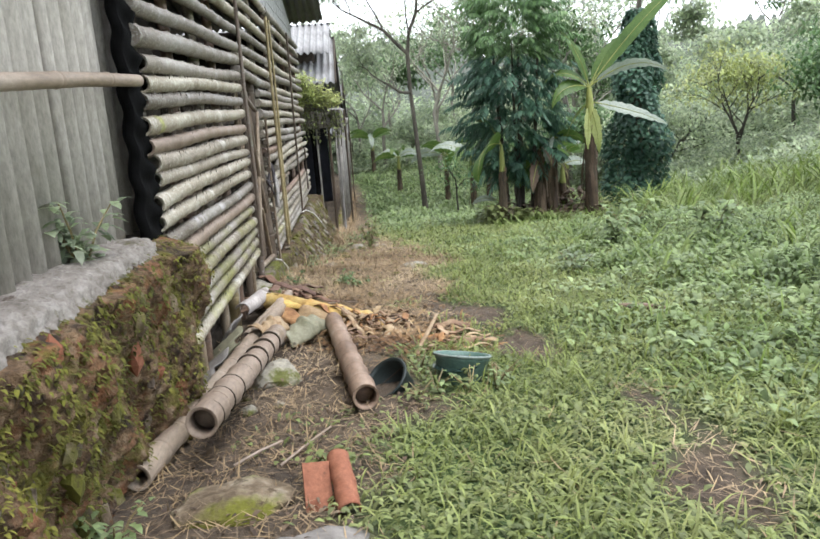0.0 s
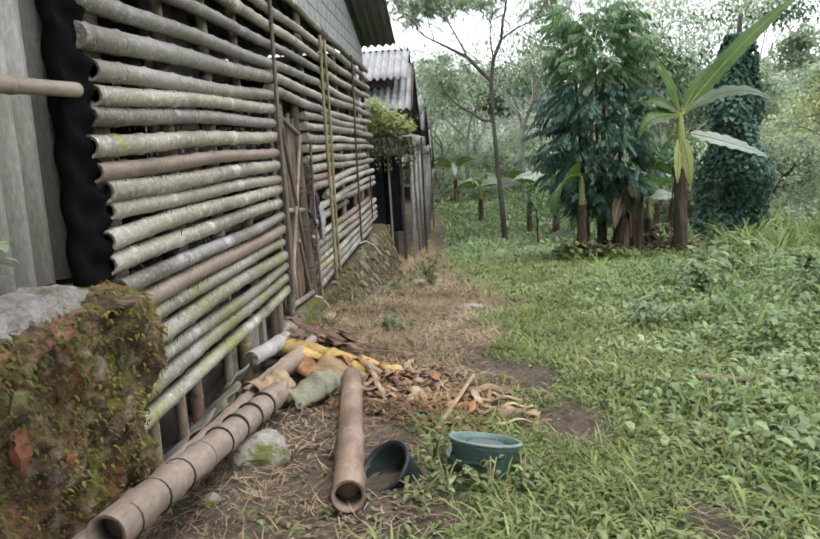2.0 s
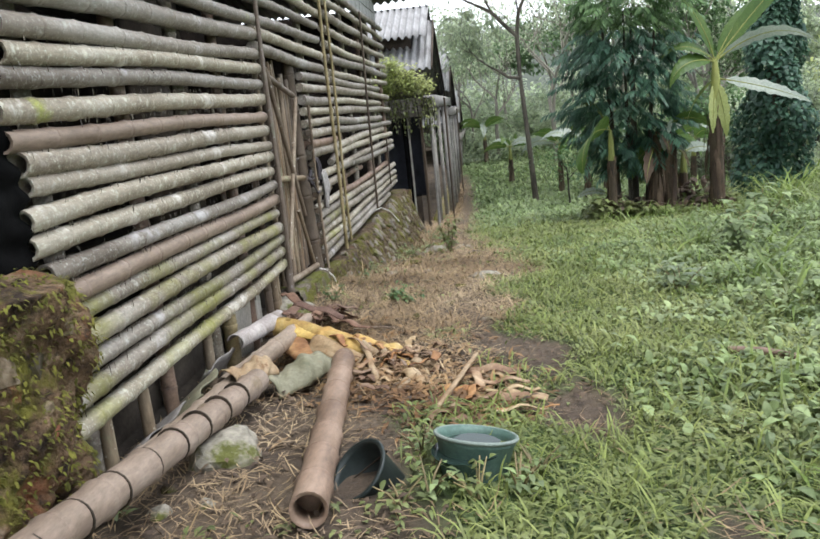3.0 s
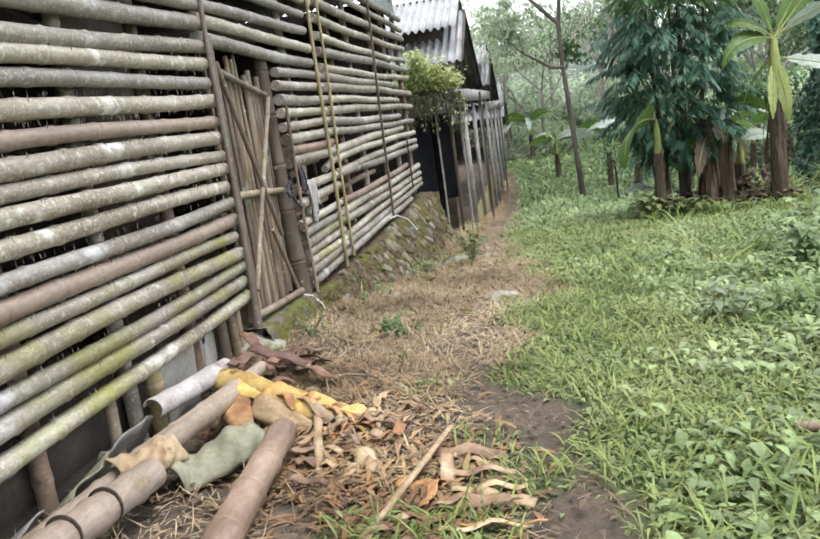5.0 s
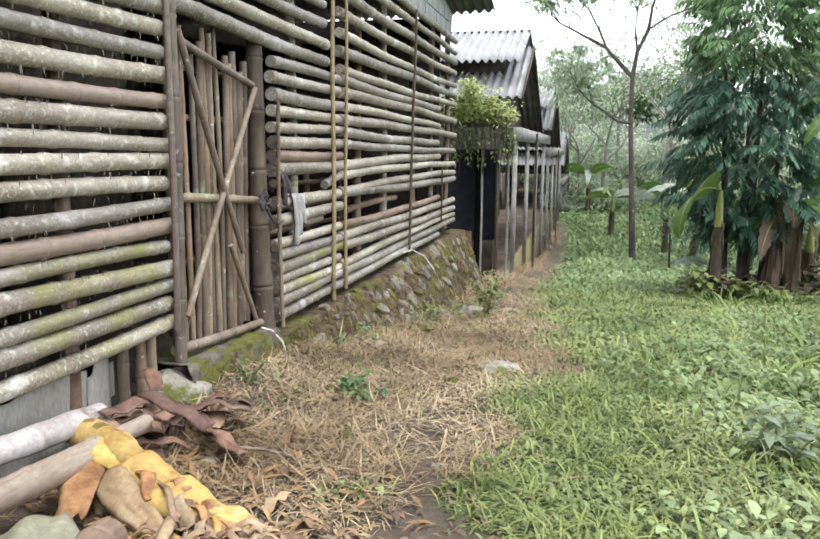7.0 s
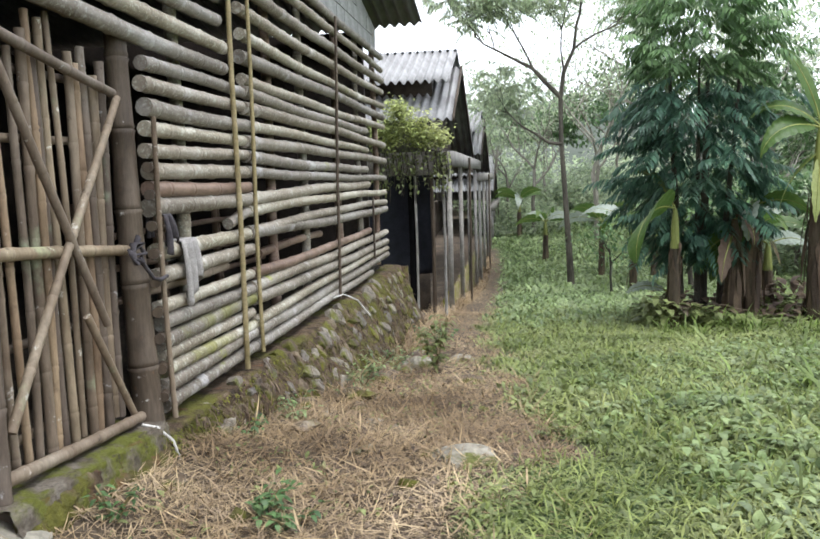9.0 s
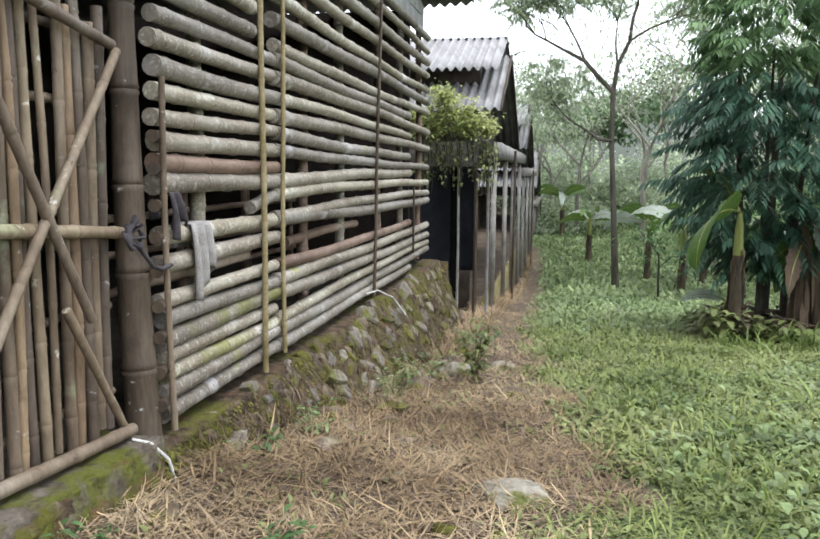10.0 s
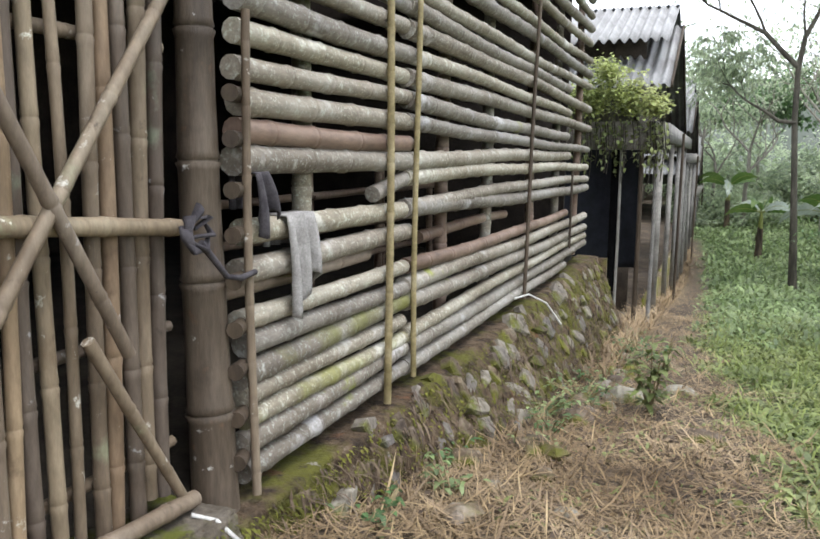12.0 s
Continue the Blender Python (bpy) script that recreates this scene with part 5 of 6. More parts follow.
for k, (dx, dy, r) in enumerate(((-0.25, 0, 0.07), (0.1, 0.15, 0.09), (0.3, -0.1, 0.06), (-0.05, -0.2, 0.05))):
    sh.tube([(dx, dy, -0.1), (dx * 1.2, dy * 1.1, 1.2), (dx * 1.6, dy * 1.5, 2.8), (dx * 1.9, dy * 2, 4.3)], [r, r * 0.85, r * 0.6, r * 0.3], 8, False)
sh.make("trunk", "bark", big)
g = np.random.default_rng(78)
n = 760
zz = g.uniform(1.2, 5.5, n)
rr = np.interp(zz, [1.2, 1.7, 2.4, 3.4, 4.4, 5.2], [0.5, 0.85, 1.05, 1.05, 0.95, 0.7]) * np.sqrt(g.uniform(0.08, 1, n))
th = g.uniform(0, 6.28, n)
rr = rr * (1 + 0.2 * np.sin(3 * th + 2.3 * zz) + 0.1 * np.sin(5 * th - 4.1 * zz))
P = np.stack([rr * np.cos(th), rr * np.sin(th), zz], 1) + g.normal(0, 0.11, (n, 3))
low = P[:, 2] < 4.0
pinnate("crown", P[low], th[low] + g.normal(0, 0.5, low.sum()), g.uniform(-0.5, 0.5, low.sum()), g.uniform(0.3, 0.55, low.sum()), 9, 0.2, 0.19, "darkleaf", big, 79)
pinnate("upper_crown", P[~low], th[~low] + g.normal(0, 0.5, (~low).sum()), g.uniform(-0.3, 0.7, (~low).sum()), g.uniform(0.3, 0.55, (~low).sum()), 9, 0.19, 0.19, "midleaf", big, 80)


# ---- bananas ----
def banana_leaf(sh, base, az, pitch, ln, w, droop, seed, tear=0.12):
    """A long leaf with a midrib, arching, with a ragged edge."""
    rd = random.Random(seed)
    base = Vector(base)
    h, s = Vector((math.cos(az), math.sin(az), 0)), Vector((-math.sin(az), math.cos(az), 0))
    ph = rd.uniform(0, 6)
    roll = rd.choice((-1, 1)) * rd.uniform(0.5, 1.0)
    s = s * math.cos(roll) + (UP * math.cos(pitch) - h * math.sin(pitch)) * math.sin(roll)
    mids = [base]
    ang = pitch
    for k in range(16):
        mids.append(mids[-1] + (h * math.cos(ang) + UP * math.sin(ang)) * (ln / 16))
        ang -= droop / 16 * (0.5 + k / 12)

    def fn(u, v):
        i = min(int(u * 16), 15)
        p = mids[i].lerp(mids[i + 1], u * 16 - i)
        q = (v - 0.5) * 2
        ww = w * 0.5 * (math.sin(math.pi * min(1, max(0, (u - 0.1) / 0.9)) ** 0.75) ** 0.7 if u > 0.1 else 0.02)
        ww *= 1 - tear * max(0, math.sin(u * 37 + ph + 2 * (q > 0))) * abs(q)
        return p + s * (q * ww) + UP * (0.32 * ww * (abs(q) - 0.25 * q * q * 3) + 0.01 * math.sin(u * 60 + ph) * abs(q))
    return sh.grid(fn, 40, 8)


def banana(at, stem, r, leaves, seed, label, skirt=0, lean=(0.0, 0.0), group="banana plants", green=True):
    x, y = at
    z = float(height(x, y))
    root = group_of("banana_plant", label, "banana plant", (x, y, z), group)
    pts = [(lean[0] * t * t, lean[1] * t * t, stem * t - 0.15 * (1 - t)) for t in (0, 0.2, 0.45, 0.7, 0.9, 1)]
    Shape().tube(pts[:4], [r * 1.2, r, r * 0.92, r * 0.8], 12, False).make("trunk", "banana_trunk", root)
    Shape().tube(pts[3:], [r * 0.8, r * 0.6, r * 0.35], 12, False).make("crown_shaft", "banana_trunk" if skirt > 100 else "banana_green", root)
    for k, (az, pitch, ln, w, droop, mat) in enumerate(leaves):
        ob = banana_leaf(Shape(), pts[-1] if pitch > 0 else pts[-2], radians(az), radians(pitch), ln, w, radians(droop), seed * 31 + k, 0.04 if mat == "bananaleaf" else 0.16).make("leaf", mat, root)
        b0, h = Vector(pts[-1] if pitch > 0 else pts[-2]), Vector((math.cos(radians(az)), math.sin(radians(az)), 0))
        rib, ang = [b0], radians(pitch)
        for q in range(16):
            rib.append(rib[-1] + (h * math.cos(ang) + UP * math.sin(ang)) * (ln / 16))
            ang -= radians(droop) / 16 * (0.5 + q / 12)
        Shape().tube(rib, [0.017 * (1 - 0.9 * q / 16) for q in range(17)], 6, False).make("midrib", "banana_green", ob, "pale green midrib")
    if skirt:
        g = np.random.default_rng(seed)
        n = int(1.4 * skirt)
        th, zz = g.uniform(0, 6.28, n), g.uniform(0.25, stem * (0.98 if skirt > 100 else 0.75), n)
        P = np.stack([r * np.cos(th), r * np.sin(th), zz], 1)
        blades("dead_leaves", P, th, g.normal(-1.48, 0.12, n), 0.15 + 0.8 * g.random(n) ** 1.7, g.uniform(0.01, 0.085, n), 0.25, "deadleaf", root)
    return root


banana((6.38, 8.3), 3.0, 0.15, ((4, 50, 3.35, 0.36, 16, "bananaleaf"), (172, 76, 1.5, 0.26, 30, "bananaleaf"), (0, 36, 2.15, 0.32, 78, "bananapale"), (-8, -14, 1.85, 0.3, 14, "bananapale"), (18, 60, 1.7, 0.3, 35, "bananaleaf"), (188, 46, 1.3, 0.4, 100, "bananaleaf"), (205, 14, 1.3, 0.42, 85, "bananaleaf"), (-70, -66, 1.2, 0.26, 20, "yellowleaf"), (240, -70, 1.1, 0.24, 15, "yellowleaf"), (195, -35, 1.1, 0.36, 45, "bananaleaf")), 3, "tall banana plant with a mottled trunk and long leaves", 100)
banana((5.55, 8.7), 1.9, 0.13, ((190, -40, 1.2, 0.42, 40, "bananaleaf"), (0, 20, 1.0, 0.35, 80, "bananaleaf"), (250, 5, 0.95, 0.32, 110, "bananapale"), (300, -35, 0.9, 0.26, 40, "deadleaf")), 4, "banana trunk wrapped in dead hanging leaves", 170)
banana((5.25, 8.55), 1.7, 0.12, ((160, -30, 0.9, 0.35, 60, "bananaleaf"), (240, -30, 1.0, 0.3, 45, "deadleaf"), (285, 10, 0.8, 0.28, 110, "deadleaf")), 5, "banana trunk wrapped in dead hanging leaves", 150)
banana((4.3, 8.2), 1.85, 0.09, ((232, 12, 1.6, 0.7, 110, "bananaleaf"), (120, 55, 1.2, 0.4, 60, "bananaleaf")), 6, "slim banana plant with a broad drooping leaf", 30)
banana((4.35, 9.0), 0.55, 0.08, ((200, 25, 0.8, 0.25, 60, "bananapale"),), 7, "short broken banana stump", 60)
banana((6.0, 9.4), 1.3, 0.1, ((190, 30, 1.0, 0.35, 80, "bananapale"), (20, 20, 0.9, 0.3, 70, "bananapale")), 8, "young banana plant behind the clump", 60)
for k, (x, y, s) in enumerate(((5.4, 20.5, 1.15), (4.9, 25.0, 1.2), (3.0, 29.0, 1.0), (6.6, 24.0, 1.1), (1.9, 36, 1.1), (7.6, 18, 1.0), (9.5, 22, 1.1))):
    lv = [(az + 37 * k, 48 - 12 * (q % 3), 1.7 * s, 0.46 * s, 95, "bananaleaf" if (q + k) % 3 else "bananapale") for q, az in enumerate(range(0, 360, 60))]
    banana((x, y), 1.7 * s, 0.12, lv, 20 + k, "banana plant with arching pale leaves among trees", 20)

# slim tree beside the path, sapling and stump
t1 = group_of("tree", "slim grey forked tree with sparse feathery leaves", "tree", (3.62, 21.9, float(height(3.62, 21.9))))
rd = random.Random(101)
sh, tips = Shape(), []
sh.tube([(0, 0, -0.2), (-0.1, 0, 1.6), (-0.2, 0, 3.2), (-0.3, 0.1, 4.8), (-0.31, 0.1, 6.22)], [0.13, 0.1, 0.085, 0.08, 0.075], 10, False)
sh.tube([(-0.31, 0.1, 6.2), (-0.75, 0.1, 6.65), (-1.2, 0.05, 7.15), (-1.75, 0.05, 7.45)], [0.075, 0.07, 0.06, 0.05], 8, False)
sh.tube([(-0.31, 0.1, 6.2), (-0.2, 0.1, 7.0), (0.12, 0.05, 7.7), (0.2, 0, 8.4)], [0.075, 0.065, 0.055, 0.045], 8, False)
sh.tube([(-0.27, 0.05, 4.7), (-0.7, 0.05, 4.75), (-1.1, 0.1, 5.05)], [0.06, 0.055, 0.045], 8, False)
for a, d, ln, r in (((-1.75, 0.05, 7.45), (-0.9, 0, 0.35), 1.5, 0.045), ((-1.2, 0.05, 7.15), (-0.1, 0, 1.0), 1.4, 0.04), ((0.2, 0, 8.4), (0.3, 0, 0.9), 1.6, 0.045), ((0.12, 0.05, 7.7), (0.8, 0, 0.5), 1.6, 0.04), ((-0.2, 0.1, 7.0), (-0.5, 0, 0.8), 1.3, 0.035), ((-1.1, 0.1, 5.05), (-0.8, 0, 0.5), 1.2, 0.04)):
    limb(sh, a, d, ln, r, 3, rd, tips, 0.5, 3)
sh.make("trunk", "bark", t1)
g = np.random.default_rng(102)
T = np.array([tuple(t[0]) for t in tips])
n = 1000
c = T[g.integers(0, len(T), n)] + g.normal(0, 0.42, (n, 3)) * np.array([1, 1, 0.4])
pinnate("crown", c, g.uniform(0, 6.28, n), g.uniform(-0.4, 0.4, n), g.uniform(0.4, 0.75, n), 7, 0.17, 0.32, "pale_hazed_leaf", t1, 103)
tree((4.5, 18.4), 2.6, 0.035, 110, "midleaf", 260, 0.16, "thin young sapling with few leaves", 2, 0.5, 3, 0.3, "saplings", 0.55)
tree((7.0, 20.0), 3.4, 0.08, 111, "midleaf", 900, 0.2, "small leafy tree behind the bananas", 3, 0.5, 3, 0.35, "saplings", 0.5)

# dark ivy-clad trunk
ix, iy = 8.45, 11.2
iz = float(height(ix, iy))
ivy = group_of("tree", "trunk thickly clad in dark ivy", "tree", (ix, iy, iz))
Shape().tube([(0, 0, -0.2), (0.05, 0, 2.5), (0.1, 0, 4.4), (0.2, 0, 5.6)], [0.2, 0.17, 0.11, 0.04], 10, False).make("trunk", "bark", ivy)
n = 7500
zz = g.uniform(0.1, 5.2, n)
rr = np.interp(zz, [0, 0.7, 2.6, 3.3, 4.2, 5.2], [0.55, 0.7, 0.72, 0.6, 0.42, 0.2]) * (0.5 + 0.5 * np.sqrt(g.random(n))) * (1 + 0.1 * np.sin(zz * 4.1))
th = g.uniform(0, 6.28, n)
rr = rr * (1 + 0.3 * np.sin(2 * th + 1.9 * zz))
P = np.stack([rr * np.cos(th) + 0.03 * zz, rr * np.sin(th), zz], 1)
blades("ivy_leaves", P, th + g.normal(0, 0.6, n), g.uniform(-1.1, 0.2, n), g.uniform(0.1, 0.17, n), g.uniform(0.08, 0.13, n), 0.6, "darkleaf", ivy)

# trees and thicket behind; haze is put into their pale leaf and bark
rd = random.Random(55)
for k, (x, y, tall, mat, n, size) in enumerate(((1.2, 41, 6.5, "pale_hazed_leaf", 1300, 0.3), (-1.5, 47, 7, "pale_hazed_leaf", 1200, 0.32), (5.6, 34, 11, "pale_hazed_leaf", 1000, 0.22), (7.8, 29, 12, "pale_hazed_leaf", 1300, 0.22), (9.5, 36, 12, "pale_hazed_leaf", 1300, 0.26), (12.0, 31, 8, "midleaf", 2600, 0.32), (14.5, 38, 7, "pale_hazed_leaf", 2600, 0.34), (3.5, 47, 7, "midleaf", 2200, 0.36), (17, 33, 6, "pale_hazed_leaf", 2600, 0.32), (20, 29, 5.5, "pale_hazed_leaf", 2600, 0.3), (22, 36, 6.5, "pale_hazed_leaf", 2600, 0.34), (25, 27, 6, "pale_hazed_leaf", 2600, 0.32), (28, 34, 6.5, "pale_hazed_leaf", 2600, 0.34), (32, 30, 6.5, "midleaf", 2600, 0.34), (38, 38, 8, "pale_hazed_leaf", 2600, 0.38), (8.5, 50, 9, "midleaf", 2600, 0.4), (0.0, 60, 9, "pale_hazed_leaf", 2400, 0.42), (15, 55, 10, "midleaf", 2600, 0.42), (25, 52, 10, "midleaf", 2600, 0.42), (-6, 62, 9, "pale_hazed_leaf", 2200, 0.42), (36, 55, 11, "midleaf", 2600, 0.44), (18.5, 21, 4.5, "pale_hazed_leaf", 2600, 0.22), (24, 20, 4.5, "pale_hazed_leaf", 2600, 0.24), (6.2, 40, 10, "pale_hazed_leaf", 900, 0.26), (2.6, 37, 8.5, "pale_hazed_leaf", 1100, 0.24), (11.0, 27, 9, "pale_hazed_leaf", 1300, 0.22), (0.2, 52, 10, "pale_hazed_leaf", 1200, 0.3), (16.0, 44, 9.5, "pale_hazed_leaf", 1200, 0.3), (13.2, 33, 13, "pale_hazed_leaf", 2000, 0.3))):
    tree((x, y), tall, 0.06 + 0.006 * tall, 200 + k, mat, n, size, "tall pale leafy tree in the thicket behind" if mat == "pale_hazed_leaf" else "green leafy tree in the thicket behind", 4 if tall > 8 else 3, 0.5, 3, 0.7 if tall > 8 else 0.5, "trees behind the field", 0.42)
tree((14.0, 16.5), 4.2, 0.08, 301, "yellowleaf", 2600, 0.17, "small yellow-green leafy tree on the bank", 3, 0.55, 4, 0.4, "bushes on the bank", 0.3)
tree((16.2, 13.2), 3.4, 0.08, 302, "midleaf", 4200, 0.2, "rounded green bush on the bank", 3, 0.6, 4, 0.55, "bushes on the bank", 0.18)
tree((18.5, 15.0), 4.4, 0.08, 303, "midleaf", 4200, 0.22, "rounded green bush on the bank", 3, 0.6, 4, 0.6, "bushes on the bank", 0.18)
tree((21.5, 13.0), 4.2, 0.08, 304, "pale_hazed_leaf", 4200, 0.22, "rounded pale-green bush on the bank", 3, 0.6, 4, 0.6, "bushes on the bank", 0.18)
tree((13.0, 20.5), 3.6, 0.08, 305, "pale_hazed_leaf", 3000, 0.2, "pale-green bush on the bank", 3, 0.6, 4, 0.5, "bushes on the bank", 0.2)
tree((11.5, 24.5), 4.0, 0.08, 306, "midleaf", 3200, 0.24, "green bush at the field's end", 3, 0.6, 4, 0.5, "bushes on the bank", 0.2)

# hedge of undergrowth closing the field, all round
def undergrowth(x0, x1, y0, y1, n, tall, size, mat, seed, label):
    g = np.random.default_rng(seed)
    x, y = g.uniform(x0, x1, n), g.uniform(y0, y1, n)
    top = tall * (0.55 + 0.45 * np.sin(x * 0.9 + 1.3 * np.sin(y * 0.7)) * np.sin(y * 0.8 + x * 0.3))
    P = np.stack([x, y, height(x, y) + top * g.random(n) ** 0.6], 1)
    return blades("undergrowth", P, g.uniform(0, 6.28, n), g.uniform(-0.6, 0.7, n), g.uniform(0.7, 1.3, n) * size, g.uniform(0.35, 0.6, n) * size, 0.6, mat, None, label, "undergrowth", "stuff")


undergrowth(3.9, 6.9, 7.9, 9.9, 2600, 0.8, 0.19, "weed", 410, "leafy weeds round the banana trunks")
undergrowth(4.2, 6.7, 8.2, 9.7, 600, 1.3, 0.26, "deadleaf", 411, "dead brown leaves among the banana trunks")
# the pale patches from here on hold haze in their leaf colour
undergrowth(-0.6, 4.5, 36, 45, 6000, 1.5, 0.24, "pale_hazed_leaf", 409, "pale undergrowth where the path ends")
undergrowth(-3, 9, 44, 52, 9000, 2.6, 0.34, "pale_hazed_leaf", 401, "thick green undergrowth at the field's far end")
undergrowth(5, 16, 38, 46, 8000, 2.0, 0.3, "pale_hazed_leaf", 402, "pale undergrowth below the far trees")
undergrowth(10, 42, 23, 34, 16000, 3.4, 0.36, "pale_hazed_leaf", 403, "pale thicket on the bank")
undergrowth(-20, 60, 60, 75, 16000, 5.0, 0.6, "pale_hazed_leaf", 404, "dense green woods in the distance")
undergrowth(11, 26, 8, 22, 15000, 1.1, 0.2, "pale_hazed_leaf", 406, "leafy scrub on the bank")
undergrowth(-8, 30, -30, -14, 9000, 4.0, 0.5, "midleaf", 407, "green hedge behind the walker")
undergrowth(26, 45, -20, 24, 14000, 4.0, 0.5, "pale_hazed_leaf", 408, "green hedge beside the field")

# hazy wooded ridge in the far distance: glowing backdrop, added to lighten tree gaps
haze = bpy.data.materials.new("glowing_haze")
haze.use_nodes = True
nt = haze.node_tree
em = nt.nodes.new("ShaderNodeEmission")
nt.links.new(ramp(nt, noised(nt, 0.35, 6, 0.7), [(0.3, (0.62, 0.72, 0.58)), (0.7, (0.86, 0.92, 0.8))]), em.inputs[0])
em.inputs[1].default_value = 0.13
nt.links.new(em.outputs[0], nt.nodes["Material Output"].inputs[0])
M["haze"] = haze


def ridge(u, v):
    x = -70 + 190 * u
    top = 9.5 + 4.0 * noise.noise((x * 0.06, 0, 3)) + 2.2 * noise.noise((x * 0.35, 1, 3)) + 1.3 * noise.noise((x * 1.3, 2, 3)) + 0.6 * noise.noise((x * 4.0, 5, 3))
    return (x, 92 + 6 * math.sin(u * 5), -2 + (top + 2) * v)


tagged(Shape().grid(ridge, 700, 6).make("backdrop", "haze"), "added glowing backdrop of a hazy wooded ridge", "backdrop", kind="structure")

# ---- low plants on the ground ----
def scatter(x0, x1, y0, y1, n, seed, want=lambda g: g, soft=0.0):
    g = np.random.default_rng(seed)
    x, y = g.uniform(x0, x1, n), g.uniform(y0, y1, n)
    edge = np.minimum(np.minimum(x - x0, x1 - x), np.minimum(y - y0, y1 - y)) + 0.35 * np.sin(x * 2.3 + y * 1.1) + 0.25 * np.sin(y * 3.7 - x)
    ok = (g.random(n) < want(greenness(x, y)) * (smooth(0.0, soft, edge) if soft else 1)) & ~((np.hypot(x - 1.585, y + 4.72) < 0.16) | (np.hypot(x - 1.17, y + 4.83) < 0.18))
    return x[ok], y[ok], g


def clumpy(x, y, k=1.0):
    return 0.5 + 0.5 * np.sin(x * 3.3 * k + 2.0 * np.sin(y * 2.1 * k)) * np.sin(y * 2.9 * k + 1.7 * np.sin(x * 1.9 * k))


def cover(x0, x1, y0, y1, n, seed, mat, size, wide, tall, label, rise=0.3, spread=0.6, droop=0.9):
    x, y, g = scatter(x0, x1, y0, y1, n, seed, lambda q: q, 1.3)
    m = len(x)
    mound = 1 + 1.6 * smooth(3.2, 5.2, x) * smooth(9, 4, y)
    z = height(x, y) + tall * mound * clumpy(x, y) * g.random(m)
    s = size * g.uniform(0.6, 1.35, m)
    return blades("ground_cover", np.stack([x, y, z], 1), g.uniform(0, 6.28, m), g.normal(rise, spread, m), s, s * wide, droop, mat, None, label, "ground cover", "stuff")


cover(0.2, 5.4, -11.5, 1.8, 110000, 501, "weed", 0.048, 0.42, 0.075, "low green weeds covering the field")
cover(0.2, 5.4, -11.5, 1.8, 52000, 502, "grass", 0.12, 0.07, 0.02, "fresh green grass blades among weeds", 0.95, 0.35, 1.3)
cover(2.4, 10.5, -6.5, 5.0, 70000, 503, "broad", 0.075, 0.55, 0.14, "broad-leaved creeping plants over the field")
cover(2.4, 11, -6.5, 6.0, 16000, 512, "tallgrass", 0.2, 0.06, 0.03, "bright grass blades among creeping plants", 0.95, 0.35, 1.3)
cover(0.2, 11, 0.0, 10.0, 90000, 504, "weed", 0.075, 0.45, 0.08, "low green weeds covering the field")
cover(0.2, 11, 0.0, 13.0, 40000, 505, "grass", 0.16, 0.07, 0.02, "fresh green grass blades among weeds", 0.95, 0.35, 1.3)
cover(0.2, 15, 8.0, 21.0, 60000, 506, "broad", 0.13, 0.42, 0.09, "low green weeds covering the field")
cover(0.2, 17, 18.0, 48.0, 60000, 507, "broad", 0.26, 0.3, 0.1, "distant grass and weeds on the field")
cover(4.0, 15, -11.0, 0.0, 42000, 508, "broad", 0.1, 0.55, 0.16, "broad-leaved creeping plants over the field")


def tufts(n, x0, x1, y0, y1, seed, tall, mat, label, per=14, wide=0.035, minx=0.0):
    g = np.random.default_rng(seed)
    P, A, PI, L = [], [], [], []
    for k in range(n):
        x, y = g.uniform(x0, x1), g.uniform(y0, y1)
        if greenness(x, y) < 0.5 and minx == 0:
            continue
        for q in range(per):
            P.append((x + g.normal(0, 0.05), y + g.normal(0, 0.05), float(height(x, y))))
            A.append(g.uniform(0, 6.28))
            PI.append(g.uniform(0.8, 1.5))
            L.append(tall * g.uniform(0.5, 1.2))
    L = np.array(L)
    return blades("grass_tufts", np.array(P), np.array(A), np.array(PI), L, L * wide, 1.3, mat, None, label, "grass", "stuff")


tufts(150, 6.8, 13, 4.5, 13, 601, 1.0, "tallgrass", "tall pale-green grass tufts below the bank", 12, 0.035)
tufts(110, 10, 20, 2, 16, 602, 1.1, "tallgrass", "tall pale-green grass tufts on the bank", 12, 0.04)
tufts(60, 3.6, 8, -5, 5, 603, 0.5, "tallgrass", "bright grass tufts among creeping plants", 9, 0.06)
tufts(150, 1.5, 3.4, -7, -0.5, 604, 0.2, "grass", "fresh grass tufts beside the trail", 12, 0.045)
tufts(70, 4.0, 7.4, 7.0, 9.6, 605, 0.45, "tallgrass", "grass tufts round the banana trunks", 12, 0.04)


